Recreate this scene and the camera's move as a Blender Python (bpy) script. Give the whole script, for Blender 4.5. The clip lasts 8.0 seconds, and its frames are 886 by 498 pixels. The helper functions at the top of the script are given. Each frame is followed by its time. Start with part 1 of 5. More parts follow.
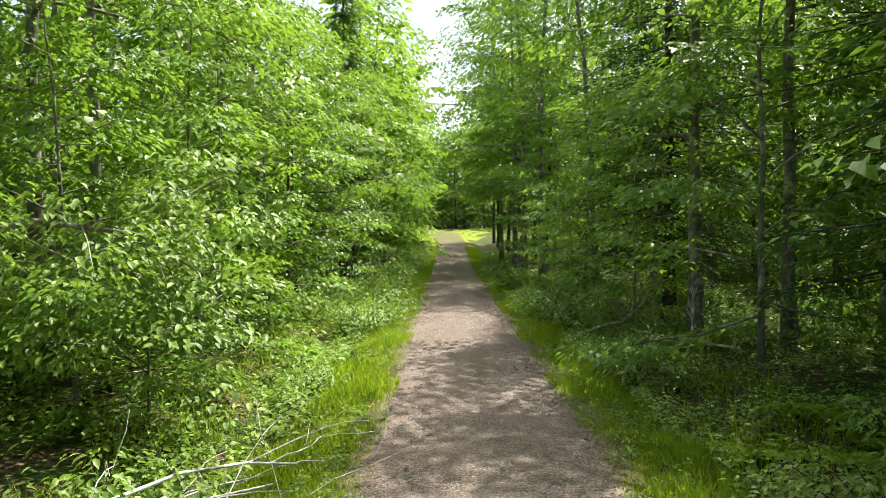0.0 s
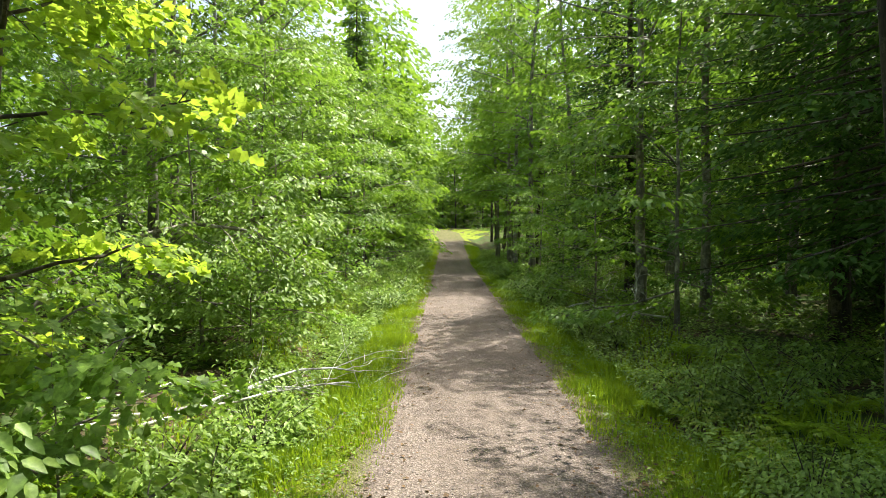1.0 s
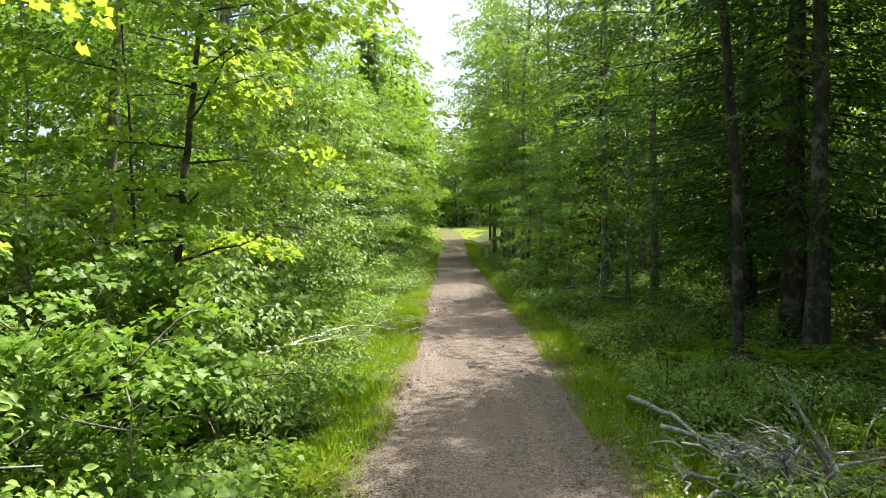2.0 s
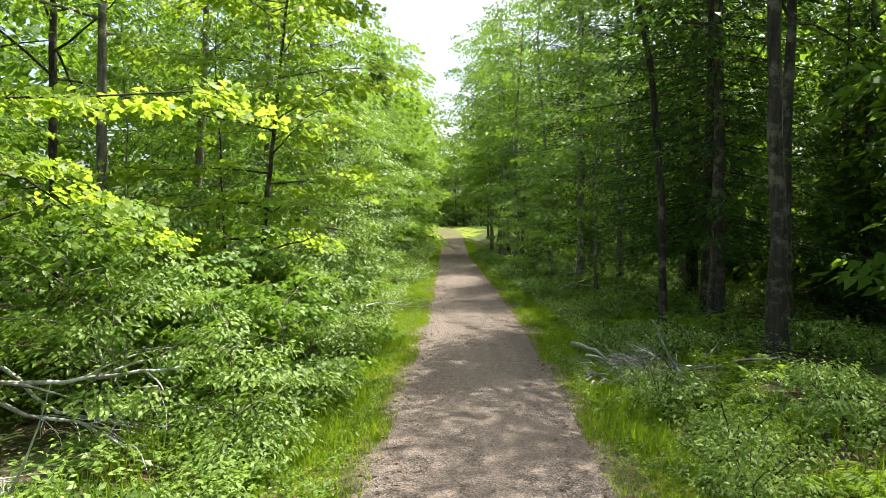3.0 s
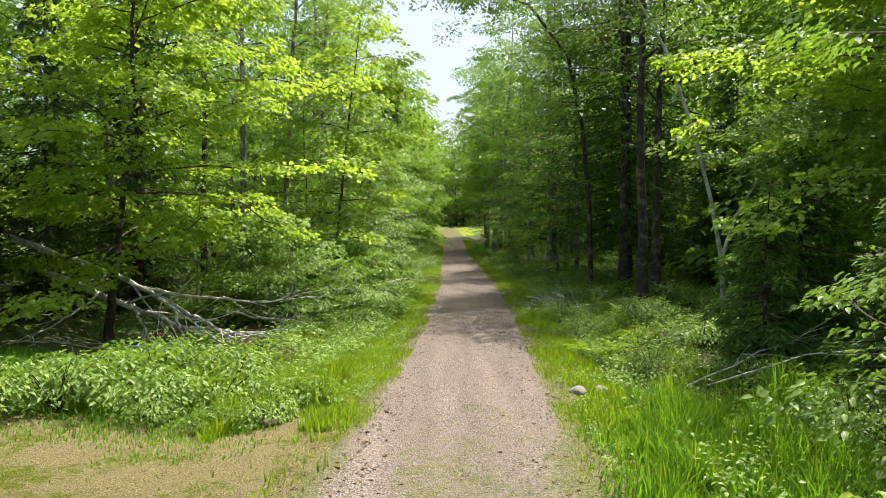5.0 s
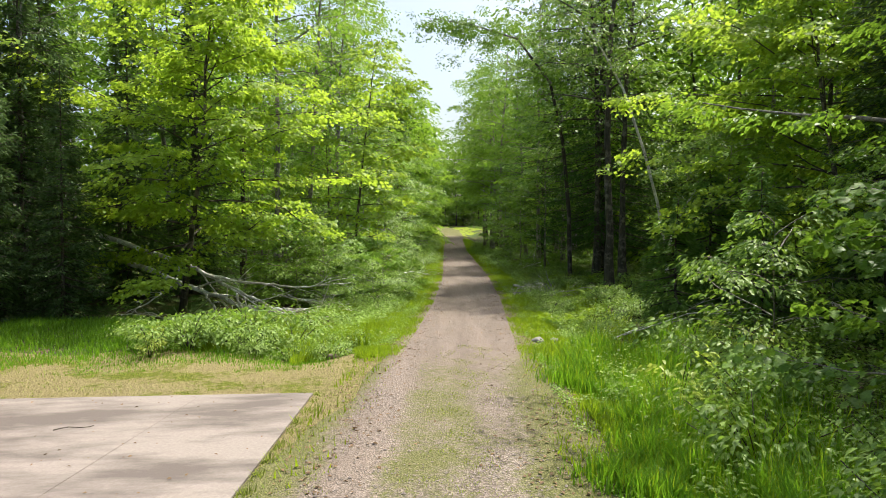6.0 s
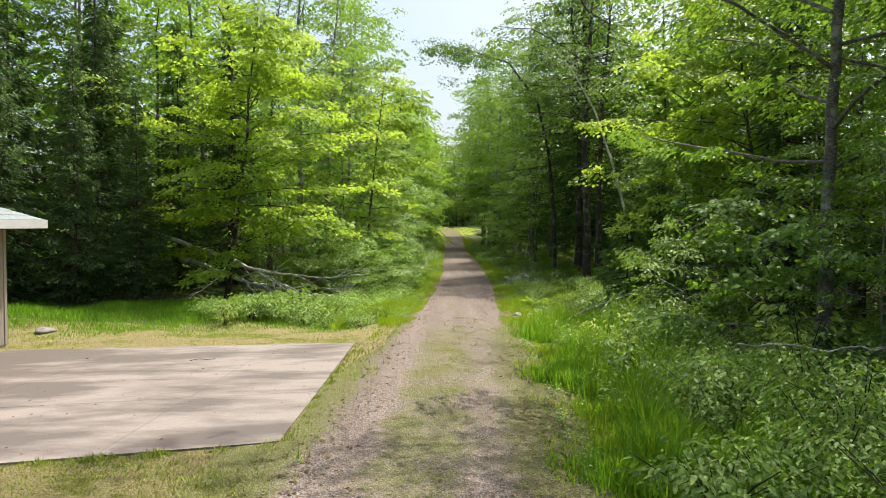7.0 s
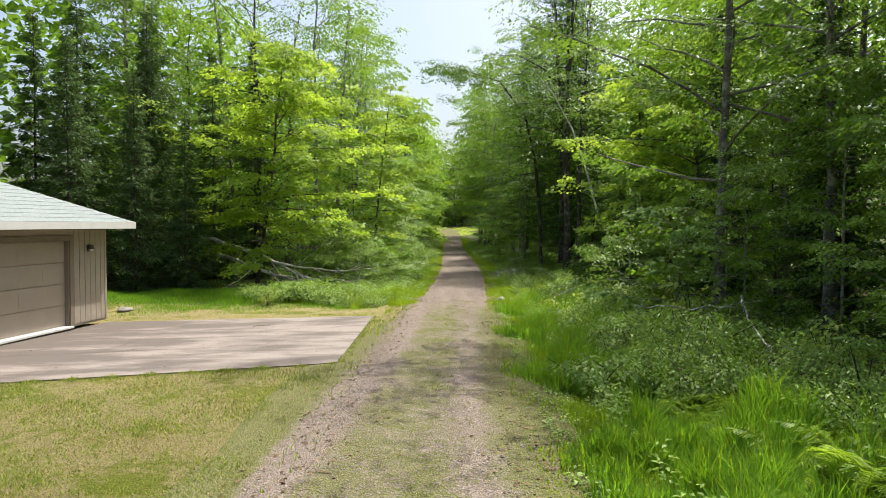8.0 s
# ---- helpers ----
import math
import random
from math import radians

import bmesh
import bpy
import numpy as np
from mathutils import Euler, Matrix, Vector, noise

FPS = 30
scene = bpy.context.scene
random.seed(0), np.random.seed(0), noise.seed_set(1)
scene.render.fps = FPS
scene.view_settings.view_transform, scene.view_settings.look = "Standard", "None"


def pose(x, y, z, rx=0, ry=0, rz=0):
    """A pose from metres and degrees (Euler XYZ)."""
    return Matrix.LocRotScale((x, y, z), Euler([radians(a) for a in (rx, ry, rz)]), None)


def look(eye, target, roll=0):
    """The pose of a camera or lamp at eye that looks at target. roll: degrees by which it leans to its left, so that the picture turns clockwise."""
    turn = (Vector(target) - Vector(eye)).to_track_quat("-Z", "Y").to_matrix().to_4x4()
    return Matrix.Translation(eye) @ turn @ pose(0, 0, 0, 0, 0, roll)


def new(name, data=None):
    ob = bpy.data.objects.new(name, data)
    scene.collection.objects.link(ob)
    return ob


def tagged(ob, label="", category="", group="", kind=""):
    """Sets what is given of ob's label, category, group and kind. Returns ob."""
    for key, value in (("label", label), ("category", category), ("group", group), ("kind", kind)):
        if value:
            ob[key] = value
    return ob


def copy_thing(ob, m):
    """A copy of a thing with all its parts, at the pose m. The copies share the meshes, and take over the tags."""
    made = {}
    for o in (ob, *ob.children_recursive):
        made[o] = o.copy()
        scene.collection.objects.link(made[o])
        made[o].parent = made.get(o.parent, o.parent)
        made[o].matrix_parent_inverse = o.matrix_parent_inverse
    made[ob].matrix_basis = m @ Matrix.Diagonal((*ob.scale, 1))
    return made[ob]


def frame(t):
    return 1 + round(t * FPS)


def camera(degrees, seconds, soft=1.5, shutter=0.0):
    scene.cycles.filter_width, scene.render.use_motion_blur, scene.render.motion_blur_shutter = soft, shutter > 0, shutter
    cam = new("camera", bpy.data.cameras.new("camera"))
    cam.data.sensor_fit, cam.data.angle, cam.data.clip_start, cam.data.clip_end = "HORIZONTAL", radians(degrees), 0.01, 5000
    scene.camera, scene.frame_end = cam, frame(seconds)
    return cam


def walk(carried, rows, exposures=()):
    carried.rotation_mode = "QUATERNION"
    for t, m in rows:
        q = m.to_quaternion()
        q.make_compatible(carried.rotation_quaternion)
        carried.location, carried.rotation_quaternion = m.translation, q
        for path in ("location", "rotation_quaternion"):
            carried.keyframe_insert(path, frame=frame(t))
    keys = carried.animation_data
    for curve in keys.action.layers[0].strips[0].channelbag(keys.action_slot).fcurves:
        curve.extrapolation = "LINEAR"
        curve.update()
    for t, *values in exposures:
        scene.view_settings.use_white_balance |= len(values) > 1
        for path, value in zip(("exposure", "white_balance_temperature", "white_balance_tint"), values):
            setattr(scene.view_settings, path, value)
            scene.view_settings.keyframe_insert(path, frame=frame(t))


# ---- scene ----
cam = camera(65.4, 8.0, 0.7)
METRES, EYE, TILT, LEAN, TURN = 35.714, 2.25, 0.9, -1.5, 0.0
ROWS = [
    (0.0, 0.0, 0.0, 0.0, -0.09, -2.63, 1.86),
    (0.5, -0.002, -0.0572, 0.0012, -0.14, -2.65, 1.77),
    (1.0, -0.0037, -0.1168, 0.0021, -0.12, -2.68, 1.77),
    (1.5, -0.0055, -0.178, 0.003, -0.1, -2.71, 1.83),
    (3.0, -0.0111, -0.3679, 0.009, -0.14, -2.89, 1.58),
    (3.5, -0.0134, -0.4321, 0.0105, -0.17, -2.87, 1.54),
    (4.0, -0.0151, -0.4969, 0.012, -0.17, -2.91, 1.51),
    (4.5, -0.0168, -0.5615, 0.0132, -0.17, -2.9, 1.5),
    (6.0, -0.0198, -0.7554, 0.0183, -0.13, -2.94, 1.41),
    (6.5, -0.0206, -0.818, 0.0197, -0.12, -2.93, 1.43),
    (7.0, -0.0207, -0.8766, 0.0211, -0.11, -2.93, 1.42),
    (7.5, -0.0203, -0.9388, 0.0223, -0.15, -2.92, 1.41),
    (8.0, -0.0194, -0.9994, 0.0238, -0.15, -2.92, 1.4),
]
walk(cam, [(t, pose(0, 0, EYE, TILT, LEAN, TURN) @ pose(METRES * x, METRES * y, METRES * z, 90 + pitch, roll, yaw)) for t, x, y, z, yaw, pitch, roll in ROWS],
     exposures=[(0.0, 1.03), (1.5, 1.01), (3.0, 0.97), (4.5, 0.71), (6.0, 0.62), (8.0, 0.52)])

# ---- light ----
SUN_TO = Vector((0.65, 0.73, 1.95)).normalized()
world = bpy.data.worlds.new("world")
scene.world = world
world.use_nodes = True
wn = world.node_tree
sky = wn.nodes.new("ShaderNodeTexSky")
sky.sky_type = "NISHITA"
sky.sun_disc = False
sky.sun_elevation = math.asin(SUN_TO.z)
sky.sun_rotation = math.atan2(SUN_TO.x, SUN_TO.y)
sky.dust_density = 5.0
sky.air_density = 1.0
bg = wn.nodes["Background"]
bg.inputs[1].default_value = 0.16
wn.links.new(sky.outputs[0], bg.inputs[0])
sun_data = bpy.data.lights.new("sun", "SUN")
sun_data.energy = 5.0
sun_data.angle = radians(0.55)
sun_data.color = (1.0, 0.95, 0.86)
sun = new("sun", sun_data)
sun.matrix_world = look(SUN_TO * 60, (0, 0, 0))


# ---- materials ----
def shader(name):
    m = bpy.data.materials.new(name)
    m.use_nodes = True
    nt = m.node_tree
    return m, nt, nt.nodes["Principled BSDF"], nt.nodes["Material Output"]


def node(nt, kind, **inputs):
    n = nt.nodes.new(kind)
    for key, value in inputs.items():
        n.inputs[key.replace("_", " ")].default_value = value
    return n


def ramp(nt, source, stops):
    r = nt.nodes.new("ShaderNodeValToRGB")
    e = r.color_ramp.elements
    while len(e) < len(stops):
        e.new(0.5)
    for el, (pos, col) in zip(e, stops):
        el.position, el.color = pos, (*col, 1)
    nt.links.new(source, r.inputs[0])
    return r.outputs[0]


def mixed(nt, fac, a, b, how="MIX"):
    m = nt.nodes.new("ShaderNodeMix")
    m.data_type, m.blend_type = "RGBA", how
    if isinstance(fac, float):
        m.inputs[0].default_value = fac
    else:
        nt.links.new(fac, m.inputs[0])
    for sock, v in ((m.inputs[6], a), (m.inputs[7], b)):
        if isinstance(v, tuple):
            sock.default_value = (*v, 1)
        else:
            nt.links.new(v, sock)
    return m.outputs[2]


def noise_of(nt, scale, detail=4.0, rough=0.6, coords=None):
    n = node(nt, "ShaderNodeTexNoise", Scale=scale, Detail=detail, Roughness=rough)
    if coords is None:
        coords = nt.nodes.new("ShaderNodeTexCoord").outputs["Object"]
    nt.links.new(coords, n.inputs["Vector"])
    return n.outputs["Fac"]


def world_coords(nt):
    return nt.nodes.new("ShaderNodeNewGeometry").outputs["Position"]


def bumped(nt, bsdf, height, strength=0.5, distance=0.02):
    b = node(nt, "ShaderNodeBump", Strength=strength, Distance=distance)
    nt.links.new(height, b.inputs["Height"])
    nt.links.new(b.outputs[0], bsdf.inputs["Normal"])


def leaf_material(name, dark, light, through_light, share=0.45, gloss=0.45, shine=0.22):
    m, nt, bsdf, out = shader(name)
    geo = nt.nodes.new("ShaderNodeNewGeometry")
    info = nt.nodes.new("ShaderNodeObjectInfo")
    pick = nt.nodes.new("ShaderNodeMath")
    pick.operation = "MULTIPLY_ADD"
    pick.inputs[1].default_value = 0.65
    nt.links.new(geo.outputs["Random Per Island"], pick.inputs[0])
    half = nt.nodes.new("ShaderNodeMath")
    half.operation = "MULTIPLY"
    half.inputs[1].default_value = 0.35
    nt.links.new(info.outputs["Random"], half.inputs[0])
    nt.links.new(half.outputs[0], pick.inputs[2])
    big = noise_of(nt, 0.9, 2.0, 0.5, geo.outputs["Position"])
    col = ramp(nt, pick.outputs[0], [(0.05, dark), (0.95, light)])
    col = mixed(nt, big, col, mixed(nt, 0.5, col, light))
    mottle = ramp(nt, noise_of(nt, 24.0, 3.0, 0.7, geo.outputs["Position"]), [(0.34, (0.50, 0.55, 0.50)), (0.50, (0.95, 0.95, 0.95)), (0.66, (1.40, 1.32, 1.30))])
    col = mixed(nt, 1.0, col, mottle, "MULTIPLY")
    nt.links.new(col, bsdf.inputs["Base Color"])
    bsdf.inputs["Roughness"].default_value = gloss
    bsdf.inputs["Specular IOR Level"].default_value = shine
    tr = nt.nodes.new("ShaderNodeBsdfTranslucent")
    tcol = mixed(nt, 0.6, col, through_light)
    nt.links.new(tcol, tr.inputs["Color"])
    mix = nt.nodes.new("ShaderNodeMixShader")
    mix.inputs[0].default_value = share
    nt.links.new(bsdf.outputs[0], mix.inputs[1])
    nt.links.new(tr.outputs[0], mix.inputs[2])
    nt.links.new(mix.outputs[0], out.inputs["Surface"])
    return m


def bark_material(name, dark, light, scale=9.0, pale=None):
    m, nt, bsdf, out = shader(name)
    co = nt.nodes.new("ShaderNodeTexCoord").outputs["Object"]
    stretch = nt.nodes.new("ShaderNodeMapping")
    stretch.inputs["Scale"].default_value = (1, 1, 0.18 if pale is None else 2.5)
    nt.links.new(co, stretch.inputs["Vector"])
    f = noise_of(nt, scale, 6.0, 0.7, stretch.outputs[0])
    col = ramp(nt, f, [(0.35, dark), (0.65, light)])
    patch = noise_of(nt, 2.6, 6.0, 0.72, co)
    lichen = ramp(nt, patch, [(0.50, (0, 0, 0)), (0.61, (0.9, 0.9, 0.9))])
    col = mixed(nt, lichen, col, pale if pale else tuple(min(1.0, c * 2.0 + 0.035) for c in light))
    nt.links.new(col, bsdf.inputs["Base Color"])
    bsdf.inputs["Roughness"].default_value = 0.9
    bumped(nt, bsdf, f, 0.8, 0.03)
    return m


MAPLE = leaf_material("maple_leaf", (0.032, 0.092, 0.012), (0.240, 0.385, 0.066), (0.37, 0.62, 0.04), 0.36, 0.45, 0.22)
MAPLE_FAR = leaf_material("far_leaf", (0.026, 0.078, 0.012), (0.200, 0.340, 0.052), (0.40, 0.64, 0.04), 0.42, 0.6, 0.10)
# maple leaf with sunshine put into its colour: yellower, brighter, more see-through
MAPLE_SUNLIT = leaf_material("sunlit_tint_leaf", (0.080, 0.180, 0.012), (0.310, 0.435, 0.050), (0.62, 0.82, 0.07), 0.55, 0.45, 0.24)
ASH = leaf_material("ash_leaf", (0.024, 0.072, 0.008), (0.135, 0.250, 0.034), (0.28, 0.50, 0.03), 0.36, 0.45, 0.22)
ASPEN = leaf_material("aspen_leaf", (0.050, 0.100, 0.024), (0.170, 0.270, 0.066), (0.30, 0.48, 0.05), 0.36, 0.45, 0.22)
PINEGREEN = leaf_material("pine_needle", (0.070, 0.140, 0.030), (0.170, 0.270, 0.070), (0.20, 0.36, 0.05), 0.30, 0.5)
PALELEAF = leaf_material("new_leaf", (0.200, 0.300, 0.050), (0.400, 0.480, 0.110), (0.60, 0.72, 0.10), 0.40)
SHRUB = leaf_material("shrub_leaf", (0.030, 0.090, 0.014), (0.305, 0.440, 0.096), (0.38, 0.61, 0.05), 0.30, 0.45, 0.24)
NEEDLE = leaf_material("needle", (0.034, 0.070, 0.020), (0.110, 0.180, 0.058), (0.15, 0.26, 0.05), 0.24, 0.6, 0.14)
HEMLOCKGREEN = leaf_material("hemlock_needle", (0.024, 0.066, 0.012), (0.085, 0.165, 0.034), (0.14, 0.28, 0.04), 0.30, 0.65, 0.08)
FIRGREEN = leaf_material("fir_needle", (0.050, 0.115, 0.020), (0.135, 0.250, 0.050), (0.24, 0.42, 0.06), 0.34, 0.55)
GRASS = leaf_material("grass_blade", (0.090, 0.185, 0.008), (0.220, 0.335, 0.022), (0.46, 0.62, 0.02), 0.45, 0.55)
TALLGRASS = leaf_material("tall_grass_blade", (0.050, 0.145, 0.008), (0.165, 0.320, 0.022), (0.30, 0.58, 0.02), 0.43, 0.5)
FERN = leaf_material("fern_frond", (0.120, 0.230, 0.012), (0.250, 0.390, 0.025), (0.50, 0.70, 0.03), 0.48)
LAWNGRASS = leaf_material("lawn_blade", (0.055, 0.095, 0.012), (0.260, 0.310, 0.055), (0.36, 0.44, 0.05), 0.38, 0.6)
DRYGRASS = leaf_material("dry_grass", (0.180, 0.180, 0.040), (0.360, 0.320, 0.100), (0.40, 0.40, 0.10), 0.35, 0.6)
BARK = bark_material("dark_bark", (0.018, 0.014, 0.010), (0.075, 0.060, 0.045))
BARK_GREY = bark_material("grey_bark", (0.075, 0.065, 0.050), (0.220, 0.200, 0.165))
BIRCH = bark_material("birch_bark", (0.13, 0.12, 0.105), (0.56, 0.54, 0.48), 14.0, (0.62, 0.60, 0.55))
DEADWOOD = bark_material("dead_wood", (0.26, 0.24, 0.215), (0.60, 0.57, 0.52), 12.0)
BRUSHWOOD = bark_material("brushwood", (0.13, 0.115, 0.098), (0.38, 0.355, 0.315), 12.0)
LICHENED = bark_material("lichened_bark", (0.050, 0.043, 0.034), (0.200, 0.185, 0.155), 16.0, (0.34, 0.33, 0.29))


def gravel_material():
    m, nt, bsdf, out = shader("gravel")
    p = world_coords(nt)
    v = nt.nodes.new("ShaderNodeTexVoronoi")
    v.inputs["Scale"].default_value = 52.0
    nt.links.new(p, v.inputs["Vector"])
    fine = noise_of(nt, 60.0, 5.0, 0.7, p)
    big = noise_of(nt, 0.7, 4.0, 0.6, p)
    stone = nt.nodes.new("ShaderNodeSeparateColor")
    nt.links.new(v.outputs["Color"], stone.inputs[0])
    col = ramp(nt, stone.outputs[0], [(0.0, (0.085, 0.068, 0.057)), (0.5, (0.180, 0.148, 0.126)), (1.0, (0.340, 0.292, 0.255))])
    sand = ramp(nt, fine, [(0.3, (0.140, 0.110, 0.088)), (0.7, (0.275, 0.224, 0.184))])
    where = ramp(nt, big, [(0.38, (0.2, 0.2, 0.2)), (0.62, (0.7, 0.7, 0.7))])
    col = mixed(nt, where, col, sand)
    along = nt.nodes.new("ShaderNodeMapping")
    along.inputs["Scale"].default_value = (1.9, 0.16, 1)
    nt.links.new(p, along.inputs["Vector"])
    worn = ramp(nt, noise_of(nt, 1.0, 5.0, 0.6, along.outputs[0]), [(0.35, (0.86, 0.85, 0.84)), (0.65, (1.14, 1.14, 1.13))])
    col = mixed(nt, 1.0, col, worn, "MULTIPLY")
    # how grassy the track is here, broken up by noise at two scales
    turf = nt.nodes.new("ShaderNodeAttribute")
    turf.attribute_name = "turf"
    mask = nt.nodes.new("ShaderNodeMath")
    mask.operation = "ADD"
    nt.links.new(turf.outputs["Fac"], mask.inputs[0])
    rag = nt.nodes.new("ShaderNodeMath")
    rag.operation = "MULTIPLY_ADD"
    rag.inputs[1].default_value, rag.inputs[2].default_value = 2.0, -1.5
    nt.links.new(noise_of(nt, 13.0, 8.0, 0.78, p), rag.inputs[0])
    drift = nt.nodes.new("ShaderNodeMath")
    drift.operation = "MULTIPLY_ADD"
    drift.inputs[1].default_value = 1.0
    nt.links.new(noise_of(nt, 1.3, 3.0, 0.55, p), drift.inputs[0])
    nt.links.new(rag.outputs[0], drift.inputs[2])
    nt.links.new(drift.outputs[0], mask.inputs[1])
    fac = ramp(nt, mask.outputs[0], [(0.34, (0, 0, 0)), (0.72, (0.92, 0.92, 0.92))])
    green = ramp(nt, noise_of(nt, 40.0, 5.0, 0.75, p), [(0.3, (0.050, 0.056, 0.016)), (0.5, (0.120, 0.128, 0.038)), (0.70, (0.260, 0.226, 0.130))])
    col = mixed(nt, fac, col, green)
    nt.links.new(col, bsdf.inputs["Base Color"])
    bsdf.inputs["Roughness"].default_value = 0.95
    bsdf.inputs["Specular IOR Level"].default_value = 0.15
    bumped(nt, bsdf, v.outputs["Distance"], 0.8, 0.02)
    return m


def soil_material():
    m, nt, bsdf, out = shader("forest_soil")
    p = world_coords(nt)
    v = nt.nodes.new("ShaderNodeTexVoronoi")
    v.inputs["Scale"].default_value = 16.0
    nt.links.new(p, v.inputs["Vector"])
    sep = nt.nodes.new("ShaderNodeSeparateColor")
    nt.links.new(v.outputs["Color"], sep.inputs[0])
    litter = ramp(nt, sep.outputs[0], [(0.0, (0.030, 0.022, 0.014)), (0.6, (0.085, 0.058, 0.034)), (1.0, (0.170, 0.120, 0.070))])
    moss = ramp(nt, noise_of(nt, 22.0, 4.0, 0.7, p), [(0.3, (0.030, 0.060, 0.012)), (0.7, (0.080, 0.130, 0.026))])
    where = ramp(nt, noise_of(nt, 0.8, 5.0, 0.65, p), [(0.42, (0, 0, 0)), (0.58, (1, 1, 1))])
    nt.links.new(mixed(nt, where, litter, moss), bsdf.inputs["Base Color"])
    bsdf.inputs["Roughness"].default_value = 0.95
    bsdf.inputs["Specular IOR Level"].default_value = 0.2
    bumped(nt, bsdf, v.outputs["Distance"], 0.8, 0.04)
    return m


def lawn_material(name, dry, lush=1.0):
    m, nt, bsdf, out = shader(name)
    p = world_coords(nt)
    fine = noise_of(nt, 48.0, 6.0, 0.85, p)
    green = ramp(nt, fine, [(0.36, (0.045 * lush, 0.060 * lush, 0.008)), (0.62, (0.250 * lush, 0.285 * lush ** 1.5, 0.040))])
    straw = ramp(nt, fine, [(0.36, (0.120, 0.098, 0.044)), (0.62, (0.440, 0.375, 0.180))])
    tuft = noise_of(nt, 7.0, 7.0, 0.75, p)
    big = noise_of(nt, 0.8, 4.0, 0.6, p)
    both = nt.nodes.new("ShaderNodeMath")
    both.operation = "MULTIPLY_ADD"
    both.inputs[1].default_value = 0.6
    nt.links.new(big, both.inputs[0])
    half = nt.nodes.new("ShaderNodeMath")
    half.operation = "MULTIPLY"
    half.inputs[1].default_value = 0.4
    nt.links.new(tuft, half.inputs[0])
    nt.links.new(half.outputs[0], both.inputs[2])
    where = ramp(nt, both.outputs[0], [(dry - 0.035, (1, 1, 1)), (dry + 0.035, (0, 0, 0))])
    nt.links.new(mixed(nt, where, green, straw), bsdf.inputs["Base Color"])
    bsdf.inputs["Roughness"].default_value = 0.95
    bsdf.inputs["Specular IOR Level"].default_value = 0.1
    bumped(nt, bsdf, fine, 1.0, 0.05)
    return m


def concrete_material():
    m, nt, bsdf, out = shader("concrete")
    p = world_coords(nt)
    fine = noise_of(nt, 30.0, 6.0, 0.7, p)
    col = ramp(nt, fine, [(0.3, (0.200, 0.170, 0.146)), (0.7, (0.272, 0.234, 0.205))])
    along = nt.nodes.new("ShaderNodeMapping")
    along.inputs["Scale"].default_value = (0.55, 1.5, 1)
    nt.links.new(p, along.inputs["Vector"])
    blotch = noise_of(nt, 0.75, 7.0, 0.62, along.outputs[0])
    # brown blotches spread further towards the garage
    sep = nt.nodes.new("ShaderNodeSeparateXYZ")
    nt.links.new(p, sep.inputs[0])
    near = nt.nodes.new("ShaderNodeMapRange")
    for k, v in enumerate((-10.0, -3.5, 0.13, -0.04), 1):
        near.inputs[k].default_value = v
    nt.links.new(sep.outputs[0], near.inputs[0])
    more = nt.nodes.new("ShaderNodeMath")
    more.operation = "ADD"
    nt.links.new(blotch, more.inputs[0])
    nt.links.new(near.outputs[0], more.inputs[1])
    col = mixed(nt, ramp(nt, more.outputs[0], [(0.42, (0, 0, 0)), (0.58, (0.9, 0.9, 0.9))]), col, (0.092, 0.074, 0.063))
    speck = noise_of(nt, 9.0, 3.0, 0.6, p)
    col = mixed(nt, ramp(nt, speck, [(0.70, (0, 0, 0)), (0.76, (0.6, 0.6, 0.6))]), col, (0.09, 0.07, 0.055))
    nt.links.new(col, bsdf.inputs["Base Color"])
    bsdf.inputs["Roughness"].default_value = 0.85
    bumped(nt, bsdf, fine, 0.25, 0.01)
    return m


def plain_material(name, a, b, rough=0.7, scale=5.0, bump=0.15):
    m, nt, bsdf, out = shader(name)
    co = nt.nodes.new("ShaderNodeTexCoord").outputs["Object"]
    f = noise_of(nt, scale, 5.0, 0.65, co)
    nt.links.new(ramp(nt, f, [(0.3, a), (0.7, b)]), bsdf.inputs["Base Color"])
    bsdf.inputs["Roughness"].default_value = rough
    bumped(nt, bsdf, noise_of(nt, scale * 9, 4.0, 0.7, co), bump, 0.01)
    return m


GRAVEL = gravel_material()
SOIL = soil_material()
LAWN = lawn_material("lawn_turf", 0.54)
VERGE = lawn_material("verge_turf", 0.38, 1.25)
CONCRETE = concrete_material()
GRIT = plain_material("joint_grit", (0.10, 0.082, 0.068), (0.21, 0.175, 0.15), 0.95, 9.0, 0.3)
SIDING = plain_material("siding_paint", (0.300, 0.255, 0.205), (0.350, 0.300, 0.245), 0.75, 3.0)
DOORPAINT = plain_material("door_paint", (0.330, 0.275, 0.225), (0.370, 0.310, 0.255), 0.55, 2.0, 0.05)
TRIM = plain_material("brown_trim", (0.190, 0.150, 0.115), (0.230, 0.185, 0.145), 0.7, 3.0)
FASCIA = plain_material("white_fascia", (0.56, 0.56, 0.54), (0.64, 0.64, 0.62), 0.5, 2.0, 0.05)
ROOFING = plain_material("roof_shingle", (0.15, 0.18, 0.175), (0.25, 0.285, 0.28), 0.85, 14.0, 0.5)
STONE = plain_material("field_stone", (0.130, 0.120, 0.108), (0.270, 0.255, 0.235), 0.85, 6.0, 0.5)
PALESTONE = plain_material("pale_stone", (0.21, 0.19, 0.165), (0.35, 0.325, 0.29), 0.85, 6.0, 0.5)
REDSTONE = plain_material("red_stone", (0.170, 0.110, 0.092), (0.290, 0.200, 0.170), 0.85, 6.0, 0.5)
